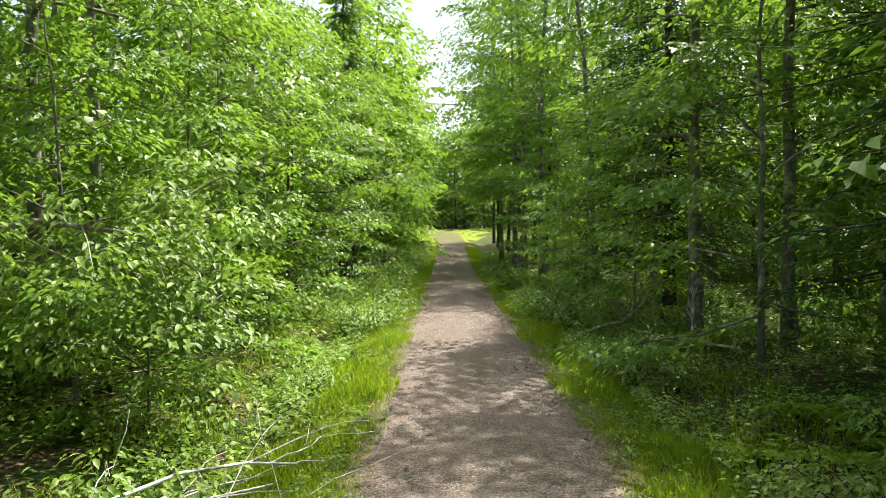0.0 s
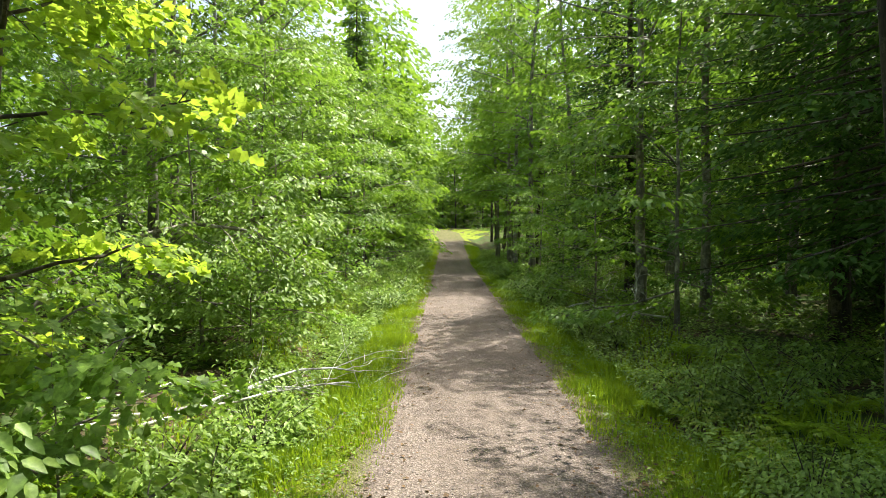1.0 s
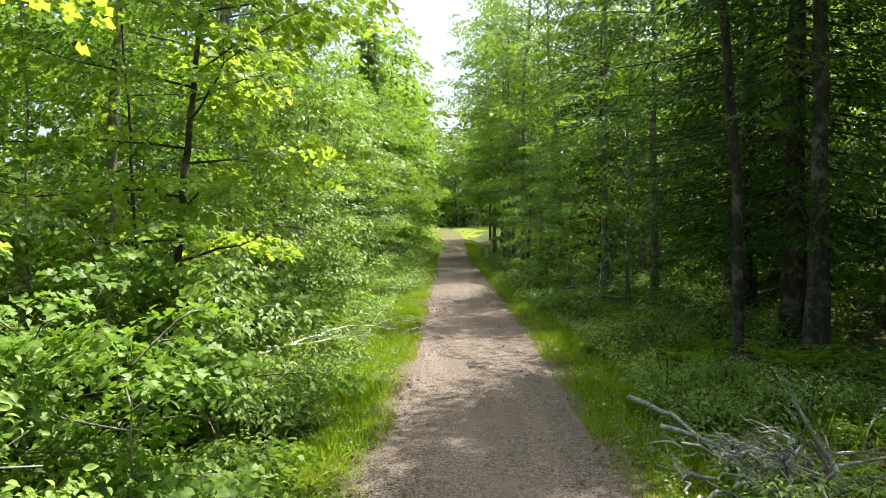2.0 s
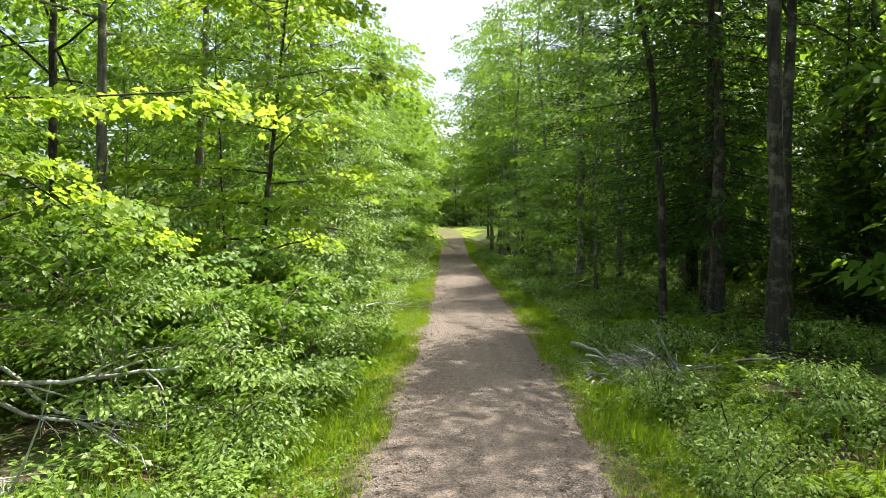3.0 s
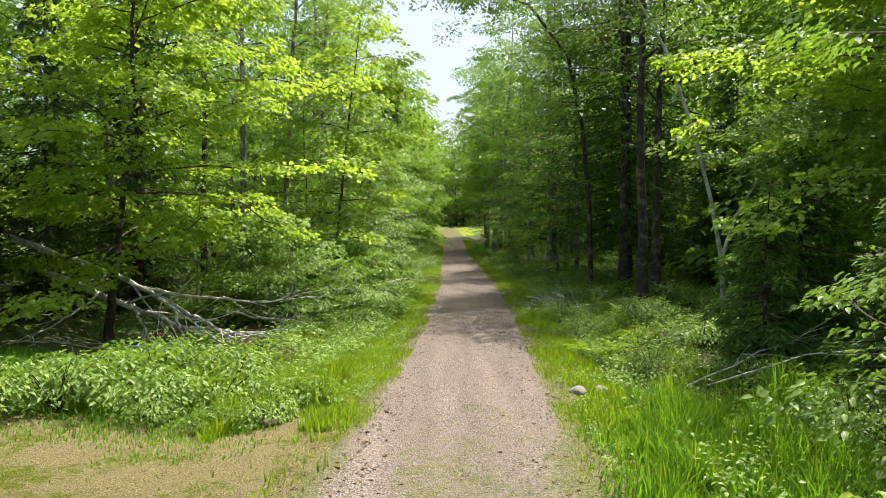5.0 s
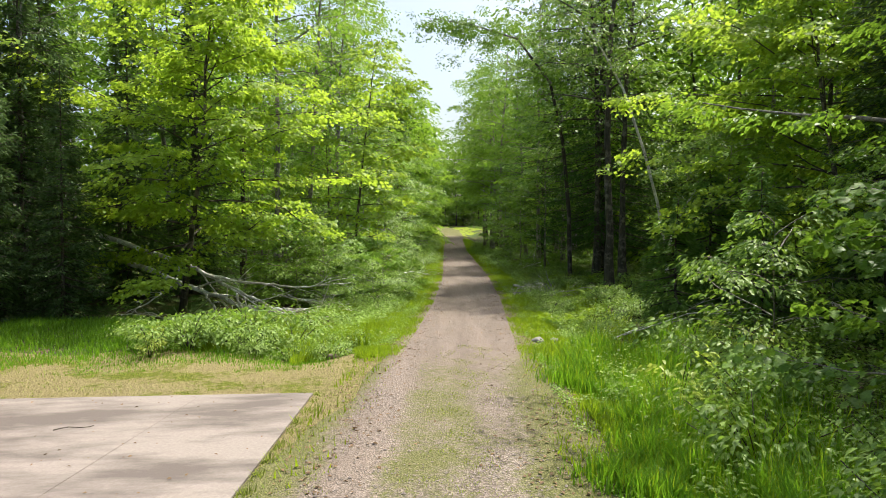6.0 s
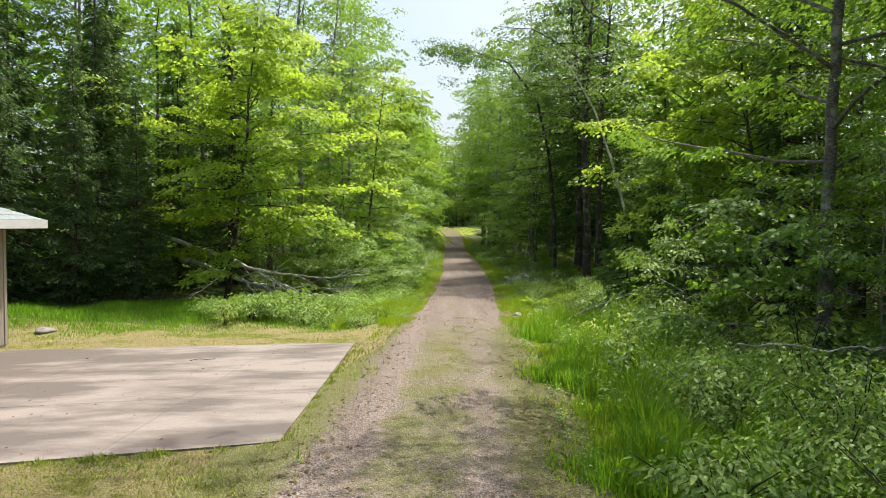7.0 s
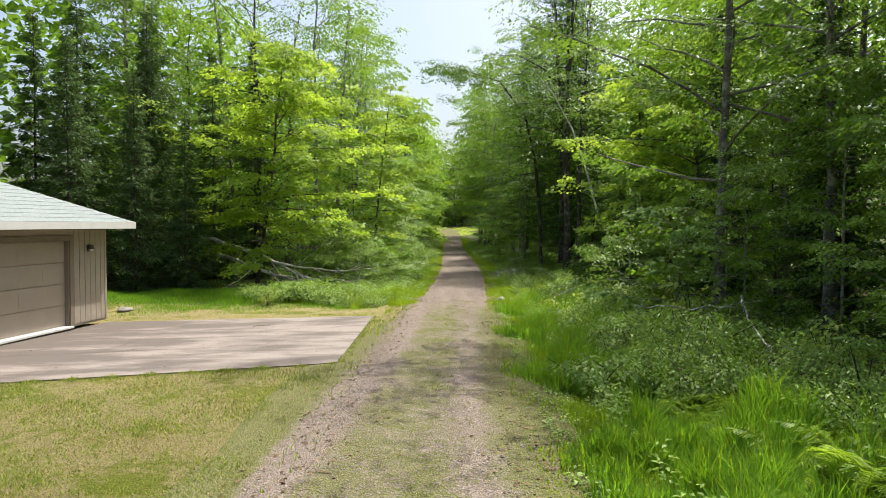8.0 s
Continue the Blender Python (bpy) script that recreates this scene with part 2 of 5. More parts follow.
METAL = plain_material("dark_metal", (0.040, 0.035, 0.030), (0.070, 0.060, 0.050), 0.4, 4.0, 0.05)
DEADLEAF = leaf_material("dead_leaf", (0.060, 0.035, 0.018), (0.230, 0.150, 0.080), (0.25, 0.15, 0.06), 0.15, 0.7)
LENS = plain_material("lamp_glass", (0.60, 0.60, 0.58), (0.70, 0.70, 0.68), 0.25, 2.0, 0.0)
PEBBLE = plain_material("pebble", (0.070, 0.058, 0.050), (0.290, 0.245, 0.212), 0.9, 11.0, 0.4)


# ---- the lie of the land ----
def centre(y):
    return np.interp(y, [-60, -30, -24, -14, -5, 5, 36, 67, 80, 90, 105, 130, 400],
                     [-1.3, -0.9, -0.8, -0.35, 0.12, 0.42, 0.55, 0.9, 0.5, -1.5, -9, -26, -220])


def smooth(a, b, v):
    s = np.clip((v - a) / (b - a), 0, 1)
    return s * s * (3 - 2 * s)


def ground_z(x, y):
    x, y = np.asarray(x, float), np.asarray(y, float)
    dx = x - centre(y)
    a = np.abs(dx)
    z = np.interp(y, [-60, -34, -24, -8, 40, 67, 85, 110, 400], [0.3, 0.25, 0.2, 0, 0, 0.8, 1.9, 2.4, 4.0])
    z = z - 0.03 * np.clip(a / 1.2, 0, 1.5) ** 2
    yard = 1 - smooth(-15.5, -13, y)
    left = dx < 0
    ditch = 0.30 * np.exp(-((a - 3.0) / 0.8) ** 2) * np.where(left, 1 - yard, 1)
    wild = smooth(2.2, 5.0, a) * np.where(left, 1 - yard, 1)
    rough = 0.10 * np.sin(x * 0.9 + 0.6 * np.sin(y * 0.5)) * np.cos(y * 0.7 + 0.3 * x) + 0.05 * np.sin(2.3 * x + 1.1 * y)
    hollow = 0.45 * np.exp(-((x + 6.6) / 2.6) ** 2 - ((y + 5.0) / 3.4) ** 2)
    fall = -0.03 * np.clip(-2.5 - x, 0, 14) * yard - hollow
    return z - ditch + wild * rough + fall


# ---- building helpers ----
def mesh_of(name, verts, faces, material, smooth_shade=False):
    """A mesh from an array of places and arrays of faces, each with one count of corners."""
    me = bpy.data.meshes.new(name)
    verts = np.asarray(verts, np.float32)
    faces = [np.asarray(f, np.int32) for f in faces if len(f)]
    me.vertices.add(len(verts))
    me.vertices.foreach_set("co", verts.ravel())
    loops = np.concatenate([f.ravel() for f in faces])
    counts = np.concatenate([np.full(len(f), f.shape[1], np.int32) for f in faces])
    me.loops.add(len(loops))
    me.loops.foreach_set("vertex_index", loops)
    me.polygons.add(len(counts))
    me.polygons.foreach_set("loop_start", np.concatenate([[0], np.cumsum(counts)[:-1]]).astype(np.int32))
    if smooth_shade:
        me.polygons.foreach_set("use_smooth", np.ones(len(counts), bool))
    me.materials.append(material)
    me.update(calc_edges=True)
    return me


def child(name, me, parent, label=""):
    ob = new(name, me)
    ob.parent = parent
    return tagged(ob, label) if label else ob


def part(name, bm, material, parent, label=""):
    me = bpy.data.meshes.new(name)
    bm.to_mesh(me)
    bm.free()
    me.materials.append(material)
    return child(name, me, parent, label)


def box(lo, hi, bevel=0.0):
    bm = bmesh.new()
    bmesh.ops.create_cube(bm, size=1.0)
    lo, hi = Vector(lo), Vector(hi)
    for v in bm.verts:
        v.co = Vector([lo[i] + (v.co[i] + 0.5) * (hi[i] - lo[i]) for i in range(3)])
    if bevel:
        bmesh.ops.bevel(bm, geom=bm.edges[:], offset=bevel, segments=2, affect="EDGES")
    return bm


class Wood:
    """Gathers tapered tubes into one mesh."""

    def __init__(self):
        self.v, self.f, self.n = [], [], 0

    def tube(self, path, radii, sides=6, wobble=0.0, rng=None):
        path, radii = np.asarray(path, float), np.asarray(radii, float)
        k = len(path)
        d = np.gradient(path, axis=0)
        d /= np.linalg.norm(d, axis=1)[:, None] + 1e-9
        ref = np.array([1.0, 0.0, 0.0]) if abs(d[:, 0]).max() < 0.85 else np.array([0.0, 1.0, 0.13])
        a = np.cross(d, ref)
        a /= np.linalg.norm(a, axis=1)[:, None] + 1e-9
        b = np.cross(d, a)
        th = np.arange(sides) * 2 * np.pi / sides
        r = radii[:, None] * np.ones(sides)[None]
        if wobble and rng is not None:
            r = r * (1 + wobble * rng.normal(size=r.shape))
        ring = path[:, None] + r[..., None] * (np.cos(th)[None, :, None] * a[:, None] + np.sin(th)[None, :, None] * b[:, None])
        self.v.append(ring.reshape(-1, 3))
        i = (np.arange(k - 1)[:, None] * sides + np.arange(sides)[None])
        j = (np.arange(k - 1)[:, None] * sides + (np.arange(sides)[None] + 1) % sides)
        q = np.stack([i, i + sides, j + sides, j], -1).reshape(-1, 4) + self.n
        self.f.append(q)
        self.n += k * sides

    def mesh(self, name, material):
        return mesh_of(name, np.concatenate(self.v), [np.concatenate(self.f)], material, True)


def unit(v):
    return v / (np.linalg.norm(v, axis=-1, keepdims=True) + 1e-9)


def leaf_mesh(name, base, along, up, size, material, width=0.62, lobed=False, fold=0.10, pointed=False):
    """Many leaves in one mesh: base points, axes, facing and sizes."""
    along = unit(along)
    side = unit(np.cross(along, up))
    n = np.cross(side, along)
    s = np.asarray(size)[:, None]
    if lobed:
        pts = [(0, 0, 0), (0.50, 0.28, fold), (0.24, 0.46, 0.02), (0.40, 0.72, fold), (0.0, 1.0, -0.12), (-0.40, 0.72, fold), (-0.24, 0.46, 0.02), (-0.50, 0.28, fold)]
        rows = [base + s * (p[0] * side + p[1] * along + p[2] * n) for p in pts]
        v = np.stack(rows, 1).reshape(-1, 3)
        i = np.arange(len(base))[:, None] * 8
        quad = np.concatenate([i + np.array([[2, 3, 4, 5]]), i + np.array([[0, 1, 2, 6]])])
        tri = np.concatenate([i + np.array([[0, 6, 7]]), i + np.array([[2, 5, 6]])])
        return mesh_of(name, v, [quad, tri], material)
    w = width / 2
    if pointed:
        pts = [(0, 0, 0), (w * 0.9, 0.25, fold), (w * 0.85, 0.58, fold * 0.8), (0, 1.0, -0.14), (-w * 0.85, 0.58, fold * 0.8), (-w * 0.9, 0.25, fold), (0, 0.6, -0.02)]
        v = np.stack([base + s * (p[0] * side + p[1] * along + p[2] * n) for p in pts], 1).reshape(-1, 3)
        i = np.arange(len(base))[:, None] * 7
        return mesh_of(name, v, [np.concatenate([i + np.array([[0, 1, 2, 6]]), i + np.array([[0, 6, 4, 5]])]), np.concatenate([i + np.array([[6, 2, 3]]), i + np.array([[6, 3, 4]])])], material)
    pts = [(0, 0, 0), (w, 0.45, fold), (0, 1.0, -0.10), (-w, 0.45, fold)]
    v = np.stack([base + s * (p[0] * side + p[1] * along + p[2] * n) for p in pts], 1).reshape(-1, 3)
    i = np.arange(len(base))[:, None] * 4
    return mesh_of(name, v, [i + np.array([[0, 1, 2, 3]])], material)


def spray_leaves(rng, spots, dirs, per, radius, flat=0.06, droop=0.25):
    """Leaves in flat, layered sprays: one spray at each spot, reaching along its direction."""
    m = len(spots)
    u = rng.random((m, per))
    ang = rng.normal(0, 0.75, (m, per))
    d = unit(dirs * np.array([1, 1, 0.35]))
    side = unit(np.cross(d, np.array([0, 0, 1.0])))
    rad = radius[:, None] * np.sqrt(u) * 1.6
    off = (rad * np.cos(ang))[..., None] * d[:, None] + (rad * np.sin(ang))[..., None] * side[:, None]
    off[..., 2] += -droop * rad ** 2 + rng.normal(0, flat, (m, per))
    base = (spots[:, None] + off - 0.5 * radius[:, None, None] * d[:, None]).reshape(-1, 3)
    a2 = (ang + rng.normal(0, 0.7, (m, per)))
    along = (np.cos(a2)[..., None] * d[:, None] + np.sin(a2)[..., None] * side[:, None]).reshape(-1, 3)
    tilt = rng.normal(0, 0.34, (m, 3))
    along[:, 2] += rng.normal(-0.45, 0.22, len(along))
    up = np.array([0, 0, 1.0]) + rng.normal(0, 0.30, (len(along), 3)) + np.repeat(tilt + 0.25 * d, per, 0)
    return base, along, up


def broadleaf(name, seed, height, radius, crown_from, limbs, sprays, per, leaf, leaf_mat, bark, trunk_r, lean=(0, 0), lobed=False, twigs=True, reach_up=0.5, shape=0.8, limbs_apart=True, sway=0.03, pointed=False):
    rng = np.random.default_rng(seed)
    tree = new(name)
    wood = Wood()
    k = 11
    t = np.linspace(0, 1, k)
    bend = np.cumsum(rng.normal(0, sway * height / 4, (k, 2)), axis=0) * t[:, None]
    path = np.column_stack([lean[0] * t ** 1.3 + bend[:, 0], lean[1] * t ** 1.3 + bend[:, 1], t * height - 0.15])
    rad = trunk_r * (1 - 0.88 * t) * (1 + 0.5 * np.exp(-t * 22))
    fine_t = np.linspace(0, 1, 26)
    fine = np.column_stack([np.interp(fine_t, t, path[:, c]) for c in range(3)])
    fine[1:, :2] += rng.normal(0, 0.10 * trunk_r, (25, 2))
    wood.tube(fine, np.interp(fine_t, t, rad), 10, 0.06, rng)
    if limbs_apart:
        child("trunk", wood.mesh("trunk", bark), tree)
    spots, dirs, size = [], [], []
    for i in range(limbs):
        s = (i + rng.random()) / limbs
        f = crown_from + (0.97 - crown_from) * s
        p0 = np.array([np.interp(f, t, path[:, c]) for c in range(3)])
        az = i * 2.39996 + rng.normal(0, 0.45)
        prof = (np.sin(np.pi * min(1, 0.16 + 0.84 * s) ** shape)) ** 0.7 * 0.85 + 0.15
        length = radius * prof * rng.uniform(0.55, 1.2)
        rise = reach_up * (0.25 + 0.9 * s)
        d = np.array([np.cos(az), np.sin(az), rise + rng.normal(0, 0.2)])
        u = np.linspace(0, 1, 6)
        curve = np.column_stack([np.outer(u, d[:2] * length), d[2] * length * (u - 0.35 * u ** 2)])
        curve += np.cumsum(rng.normal(0, 0.04 * length, (6, 3)), axis=0) * u[:, None]
        limb = p0 + curve
        r0 = max(0.010, trunk_r * (1 - 0.85 * f) * 0.40)
        if limbs_apart:
            wood = Wood()
        wood.tube(limb, r0 * (1 - 0.8 * u) + 0.004, 5 if limbs_apart else 3)
        n = max(2, int(round(sprays * (0.4 + 0.6 * length / radius))))
        for j in range(n):
            q = 0.18 + 0.86 * (j + rng.random()) / n
            qc = min(q, 1.0)
            pb = np.array([np.interp(qc, u, limb[:, c]) for c in range(3)])
            turn = az + rng.choice([-1, 1]) * rng.uniform(0.1, 1.2)
            w = rng.uniform(0.1, 0.5) * (0.35 + 0.35 * length / 2)
            e = np.array([np.cos(turn) * w, np.sin(turn) * w, rng.normal(0.02, 0.12)])
            spots.append(pb + e)
            dirs.append([np.cos(turn), np.sin(turn), 0.0])
            size.append(rng.uniform(0.34, 0.68))
            if twigs:
                wood.tube([pb, pb + 0.55 * e + [0, 0, 0.02], pb + e * 1.25], [0.008, 0.006, 0.003], 3)
        if limbs_apart:
            child("limb", wood.mesh("limb", bark), tree)
    if not limbs_apart:
        child("trunk", wood.mesh("trunk", bark), tree)
    spots, dirs, size = np.array(spots), np.array(dirs), np.array(size) * (leaf / 0.13) ** 0.5 * (height / 9.0) ** 0.25
    b, a, n = spray_leaves(rng, spots, dirs, per, size)
    child("crown", leaf_mesh("crown", b, a, n, leaf * rng.uniform(0.7, 1.25, len(b)), leaf_mat, 0.56, lobed, 0.10, pointed), tree)
    return tree


def conifer(name, seed, height, radius, base_from, needles, leaf_mat, bark, trunk_r, size=0.20, width=0.2):
    rng = np.random.default_rng(seed)
    tree = new(name)
    wood = Wood()
    t = np.linspace(0, 1, 8)
    path = np.column_stack([np.cumsum(rng.normal(0, 0.02, 8)), np.cumsum(rng.normal(0, 0.02, 8)), t * height - 0.15])
    wood.tube(path, trunk_r * (1 - 0.95 * t) * (1 + 0.4 * np.exp(-t * 25)) + 0.006, 8, 0.04, rng)
    step = 0.34
    zs = np.arange(base_from * height, height * 0.985, step)
    B, A, N, S = [], [], [], []
    total = sum(max(0.12, (1 - z / height) ** 0.8) for z in zs) * 6
    for z in zs:
        f = z / height
        p0 = np.array([np.interp(f, t, path[:, 0]), np.interp(f, t, path[:, 1]), z])
        reach = radius * max(0.10, (1 - f) ** 0.85) * (0.75 if f < base_from + 0.12 else 1)
        for i in range(6):
            az = i * 1.047 + rng.normal(0, 0.3) + z * 3.1
            length = reach * rng.uniform(0.5, 1.2)
            u = np.linspace(0, 1, 5)
            droop = -0.30 * length * u + 0.12 * length * u ** 2 + 0.25 * (f - 0.3) * length * u
            limb = p0 + [0, 0, rng.uniform(-0.2, 0.2)] + np.column_stack([np.cos(az) * length * u, np.sin(az) * length * u, droop])
            wood.tube(limb, (0.022 * (1 - f) + 0.008) * (1 - 0.8 * u) + 0.002, 4)
            m = max(6, int(needles * max(0.12, (1 - f) ** 0.8) / total))
            q = rng.uniform(0.02, 1.0, m) ** 0.8
            pts = np.column_stack([np.interp(q, u, limb[:, c]) for c in range(3)])
            sd = rng.choice([-1, 1], m)
            spread = az + sd * rng.uniform(0.3, 1.1, m)
            w = rng.uniform(0.0, 0.34, m) * length * (1.05 - q * 0.75)
            pts[:, 0] += np.cos(spread) * w
            pts[:, 1] += np.sin(spread) * w
            pts[:, 2] += rng.normal(-0.05, 0.07, m) - 0.25 * w
            B.append(pts)
            A.append(np.column_stack([np.cos(spread), np.sin(spread), rng.normal(-0.35, 0.35, m)]))
            N.append(np.array([0, 0, 1.0]) + rng.normal(0, 0.45, (m, 3)))
            S.append(size * rng.uniform(0.6, 1.2, m))
    child("trunk", wood.mesh("trunk", bark), tree)
    child("crown", leaf_mesh("crown", np.concatenate(B), np.concatenate(A), np.concatenate(N), np.concatenate(S), leaf_mat, width, False, 0.04), tree)
    return tree


def bush(name, seed, height, radius, stems, per, leaf, leaf_mat, bark=None):
    rng = np.random.default_rng(seed)
    thing = new(name)
    wood = Wood()
    spots, dirs, size = [], [], []
    for i in range(stems):
        az = i * 2.4 + rng.normal(0, 0.4)
        h = height * rng.uniform(0.55, 1.0)
        r = radius * rng.uniform(0.25, 1.0)
        u = np.linspace(0, 1, 4)
        st = np.column_stack([np.cos(az) * r * u ** 1.3, np.sin(az) * r * u ** 1.3, h * (u - 0.18 * u ** 2) - 0.05])
        wood.tube(st, 0.010 * (1 - 0.75 * u) + 0.002, 3)
        if stems <= 6:
            child("stem", wood.mesh("stem", bark or BARK), thing)
            wood = Wood()
        for j in range(5):
            q = rng.uniform(0.3, 1.05)
            p = np.array([np.interp(min(q, 1), u, st[:, c]) for c in range(3)])
            turn = az + rng.normal(0, 1.2)
            spots.append(p + [0.1 * np.cos(turn), 0.1 * np.sin(turn), 0.03])
            dirs.append([np.cos(turn), np.sin(turn), 0])
            size.append(rng.uniform(0.15, 0.32))
    if stems > 6:
        tagged(child("stem", wood.mesh("stem", bark or BARK), thing), kind="stuff")
    b, a, n = spray_leaves(rng, np.array(spots), np.array(dirs), per, np.array(size), 0.05, 0.3)
    b[:, 2] = np.maximum(b[:, 2], 0.02)
    child("foliage", leaf_mesh("foliage", b, a, n, leaf * rng.uniform(0.7, 1.3, len(b)), leaf_mat, 0.5, False, 0.10, leaf > 0.08), thing)
    return thing


def frond_mesh(seed, length):
    g = np.random.default_rng(seed)
    k = 26
    u = np.linspace(0.04, 1, k)
    path = np.column_stack([length * 0.85 * u, 0 * u, length * (0.95 * u - 0.75 * u ** 2)])
    B, A, N, S = [path[:1]], [np.array([[1.0, 0, 0.9]])], [np.array([[0, 1.0, 0]])], [np.array([0.3 * length])]
    for sd in (-1, 1):
        B.append(path[3:])
        A.append(np.column_stack([np.full(k - 3, np.cos(1.3)), np.full(k - 3, sd * np.sin(1.3)), g.normal(-0.1, 0.1, k - 3)]))
        N.append(np.array([0, 0, 1.0]) + g.normal(0, 0.2, (k - 3, 3)))
        S.append(0.21 * length * np.sin(np.pi * (0.2 + 0.78 * u[3:])) + 0.015)
    return leaf_mesh("frond", np.concatenate(B), np.concatenate(A), np.concatenate(N), np.concatenate(S), FERN, 0.20, False, 0.02)


def fern(name, seed, fronds=10, length=0.75):
    rng = np.random.default_rng(seed)
    thing = new(name)
    shapes = [frond_mesh(seed * 7 + i, length * s) for i, s in enumerate((0.8, 1.0, 1.12))]
    for i in range(fronds):
        ob = child("frond", shapes[i % 3], thing)
        ob.matrix_basis = pose(0, 0, 0, rng.normal(0, 6), rng.normal(0, 8), i * 360 / fronds + rng.normal(0, 11))
    return thing


# ---- ground ----
def axis(parts):
    return np.unique(np.round(np.concatenate([np.arange(a, b, s) for a, b, s in parts]), 3))


gx = axis([(-900, -60, 120), (-60, -16, 2.0), (-16, -6, 0.6), (-6, 6, 0.25), (6, 16, 0.6), (16, 60, 2.0), (60, 901, 120)])
gy = axis([(-900, -70, 120), (-70, -40, 3), (-40, 20, 0.4), (20, 60, 1.0), (60, 130, 3.0), (130, 1200, 120)])
XX, YY = np.meshgrid(gx, gy)
verts = np.column_stack([XX.ravel(), YY.ravel(), ground_z(XX, YY).ravel()])
ii = (np.arange(len(gy) - 1)[:, None] * len(gx) + np.arange(len(gx) - 1)[None]).ravel()
quads = np.stack([ii, ii + 1, ii + 1 + len(gx), ii + len(gx)], 1)
ground = new("ground", mesh_of("ground", verts, [quads], SOIL, True))
tagged(ground, "dark leaf litter and moss under the trees", "ground", kind="structure")


def strip(name, y0, y1, step, left, right, lift, material, across=8, seed=1, rag=0.12, turf=None):
    """A sheet that follows the road's line between two ragged edges."""
    rng = np.random.default_rng(seed)
    ys = np.arange(y0, y1 + step, step)
    wob = lambda: np.convolve(rng.normal(0, rag, len(ys) + 8), np.ones(4) / 2.0, "same")[4:4 + len(ys)]
    l = centre(ys) + np.array([left(v) for v in ys]) + wob()
    r = centre(ys) + np.array([right(v) for v in ys]) + wob()
    s = np.linspace(0, 1, across)
    X = l[:, None] * (1 - s) + r[:, None] * s
    Y = np.repeat(ys[:, None], across, 1)
    edge = np.minimum(s, 1 - s)
    Z = ground_z(X, Y) + lift * np.minimum(1, edge * 12)[None] - 0.01 * (edge == 0)[None]
    v = np.column_stack([X.ravel(), Y.ravel(), Z.ravel()])
    i = (np.arange(len(ys) - 1)[:, None] * across + np.arange(across - 1)[None]).ravel()
    me = mesh_of(name, v, [np.stack([i, i + 1, i + 1 + across, i + across], 1)], material, True)
    if turf is not None:
        me.attributes.new("turf", "FLOAT", "POINT").data.foreach_set("value", turf(X - centre(Y), Y).ravel().astype(np.float32))
    return new(name, me)


verge = strip("verge", -60, 118, 0.5, lambda y: -2.1 + 0.8 * float(1 - smooth(-15, -13, y)) - 4.5 * float(smooth(72, 80, y)), lambda y: 2.0 + 4.0 * float(smooth(72, 80, y)), 0.008, VERGE, 18, 5, 0.12)
tagged(verge, "short green grass verge along the gravel track", "grass verge", kind="structure")
def turf_share(dx, y):
    """How much grass grows in the track: none on the gravel, all at the edges, a strip between the ruts near the garage."""
    rut = 1 - smooth(-17.5, -12.5, y)
    edge = smooth(0.95, 1.42, np.abs(dx + 0.03))
    left_rut = -0.92 - 0.08 * np.clip(-24 - y, 0, 8)
    tracks = 0.63 - 0.74 * np.exp(-((dx - left_rut) / 0.26) ** 2) - 0.28 * np.exp(-((dx - 0.50) / 0.26) ** 2) + 0.10 * smooth(1.1, 1.6, np.abs(dx)) + 0.38 * smooth(0.65, 1.2, dx) + 0.30 * smooth(1.35, 1.75, -dx)
    far = smooth(60, 74, y) * 0.9
    return np.clip(np.maximum(edge * (1 - rut) + tracks * rut, far), 0, 1)


road = strip("road", -60, 118, 0.4, lambda y: -1.5 - 0.9 * float(1 - smooth(-25, -15, y)), lambda y: 1.55 + 0.5 * float(1 - smooth(-20, -14, y)), 0.022, GRAVEL, 34, 3, 0.05, turf_share)
tagged(road, "pinkish grey gravel track with loose stones", "road", kind="structure")
lx = np.unique(np.round(np.concatenate([gx[(gx > -40) & (gx < -1.6)], [-1.6]]), 3))
ly = np.unique(np.round(np.concatenate([gy[(gy > -60) & (gy < -13.6)], [-13.6]]), 3))
LX, LY = np.meshgrid(lx, ly)
nx = len(lx)
i = (np.arange(len(ly) - 1)[:, None] * nx + np.arange(nx - 1)[None]).ravel()
lawn = new("lawn", mesh_of("lawn", np.column_stack([LX.ravel(), LY.ravel(), ground_z(LX, LY).ravel() + 0.010]), [np.stack([i, i + 1, i + 1 + nx, i + nx], 1)], LAWN, True))
tagged(lawn, "mown lawn with dry straw-coloured patches", "lawn", kind="structure")


# ---- concrete apron ----
CORNERS = [np.array(c) for c in ((-9.80, -17.0), (-2.52, -17.3), (-2.48, -24.0), (-10.85, -25.4))]


def slab_point(s, t):
    far = CORNERS[0] * (1 - s) + CORNERS[1] * s
    near = CORNERS[3] * (1 - s) + CORNERS[2] * s
    return far * (1 - t) + near * t


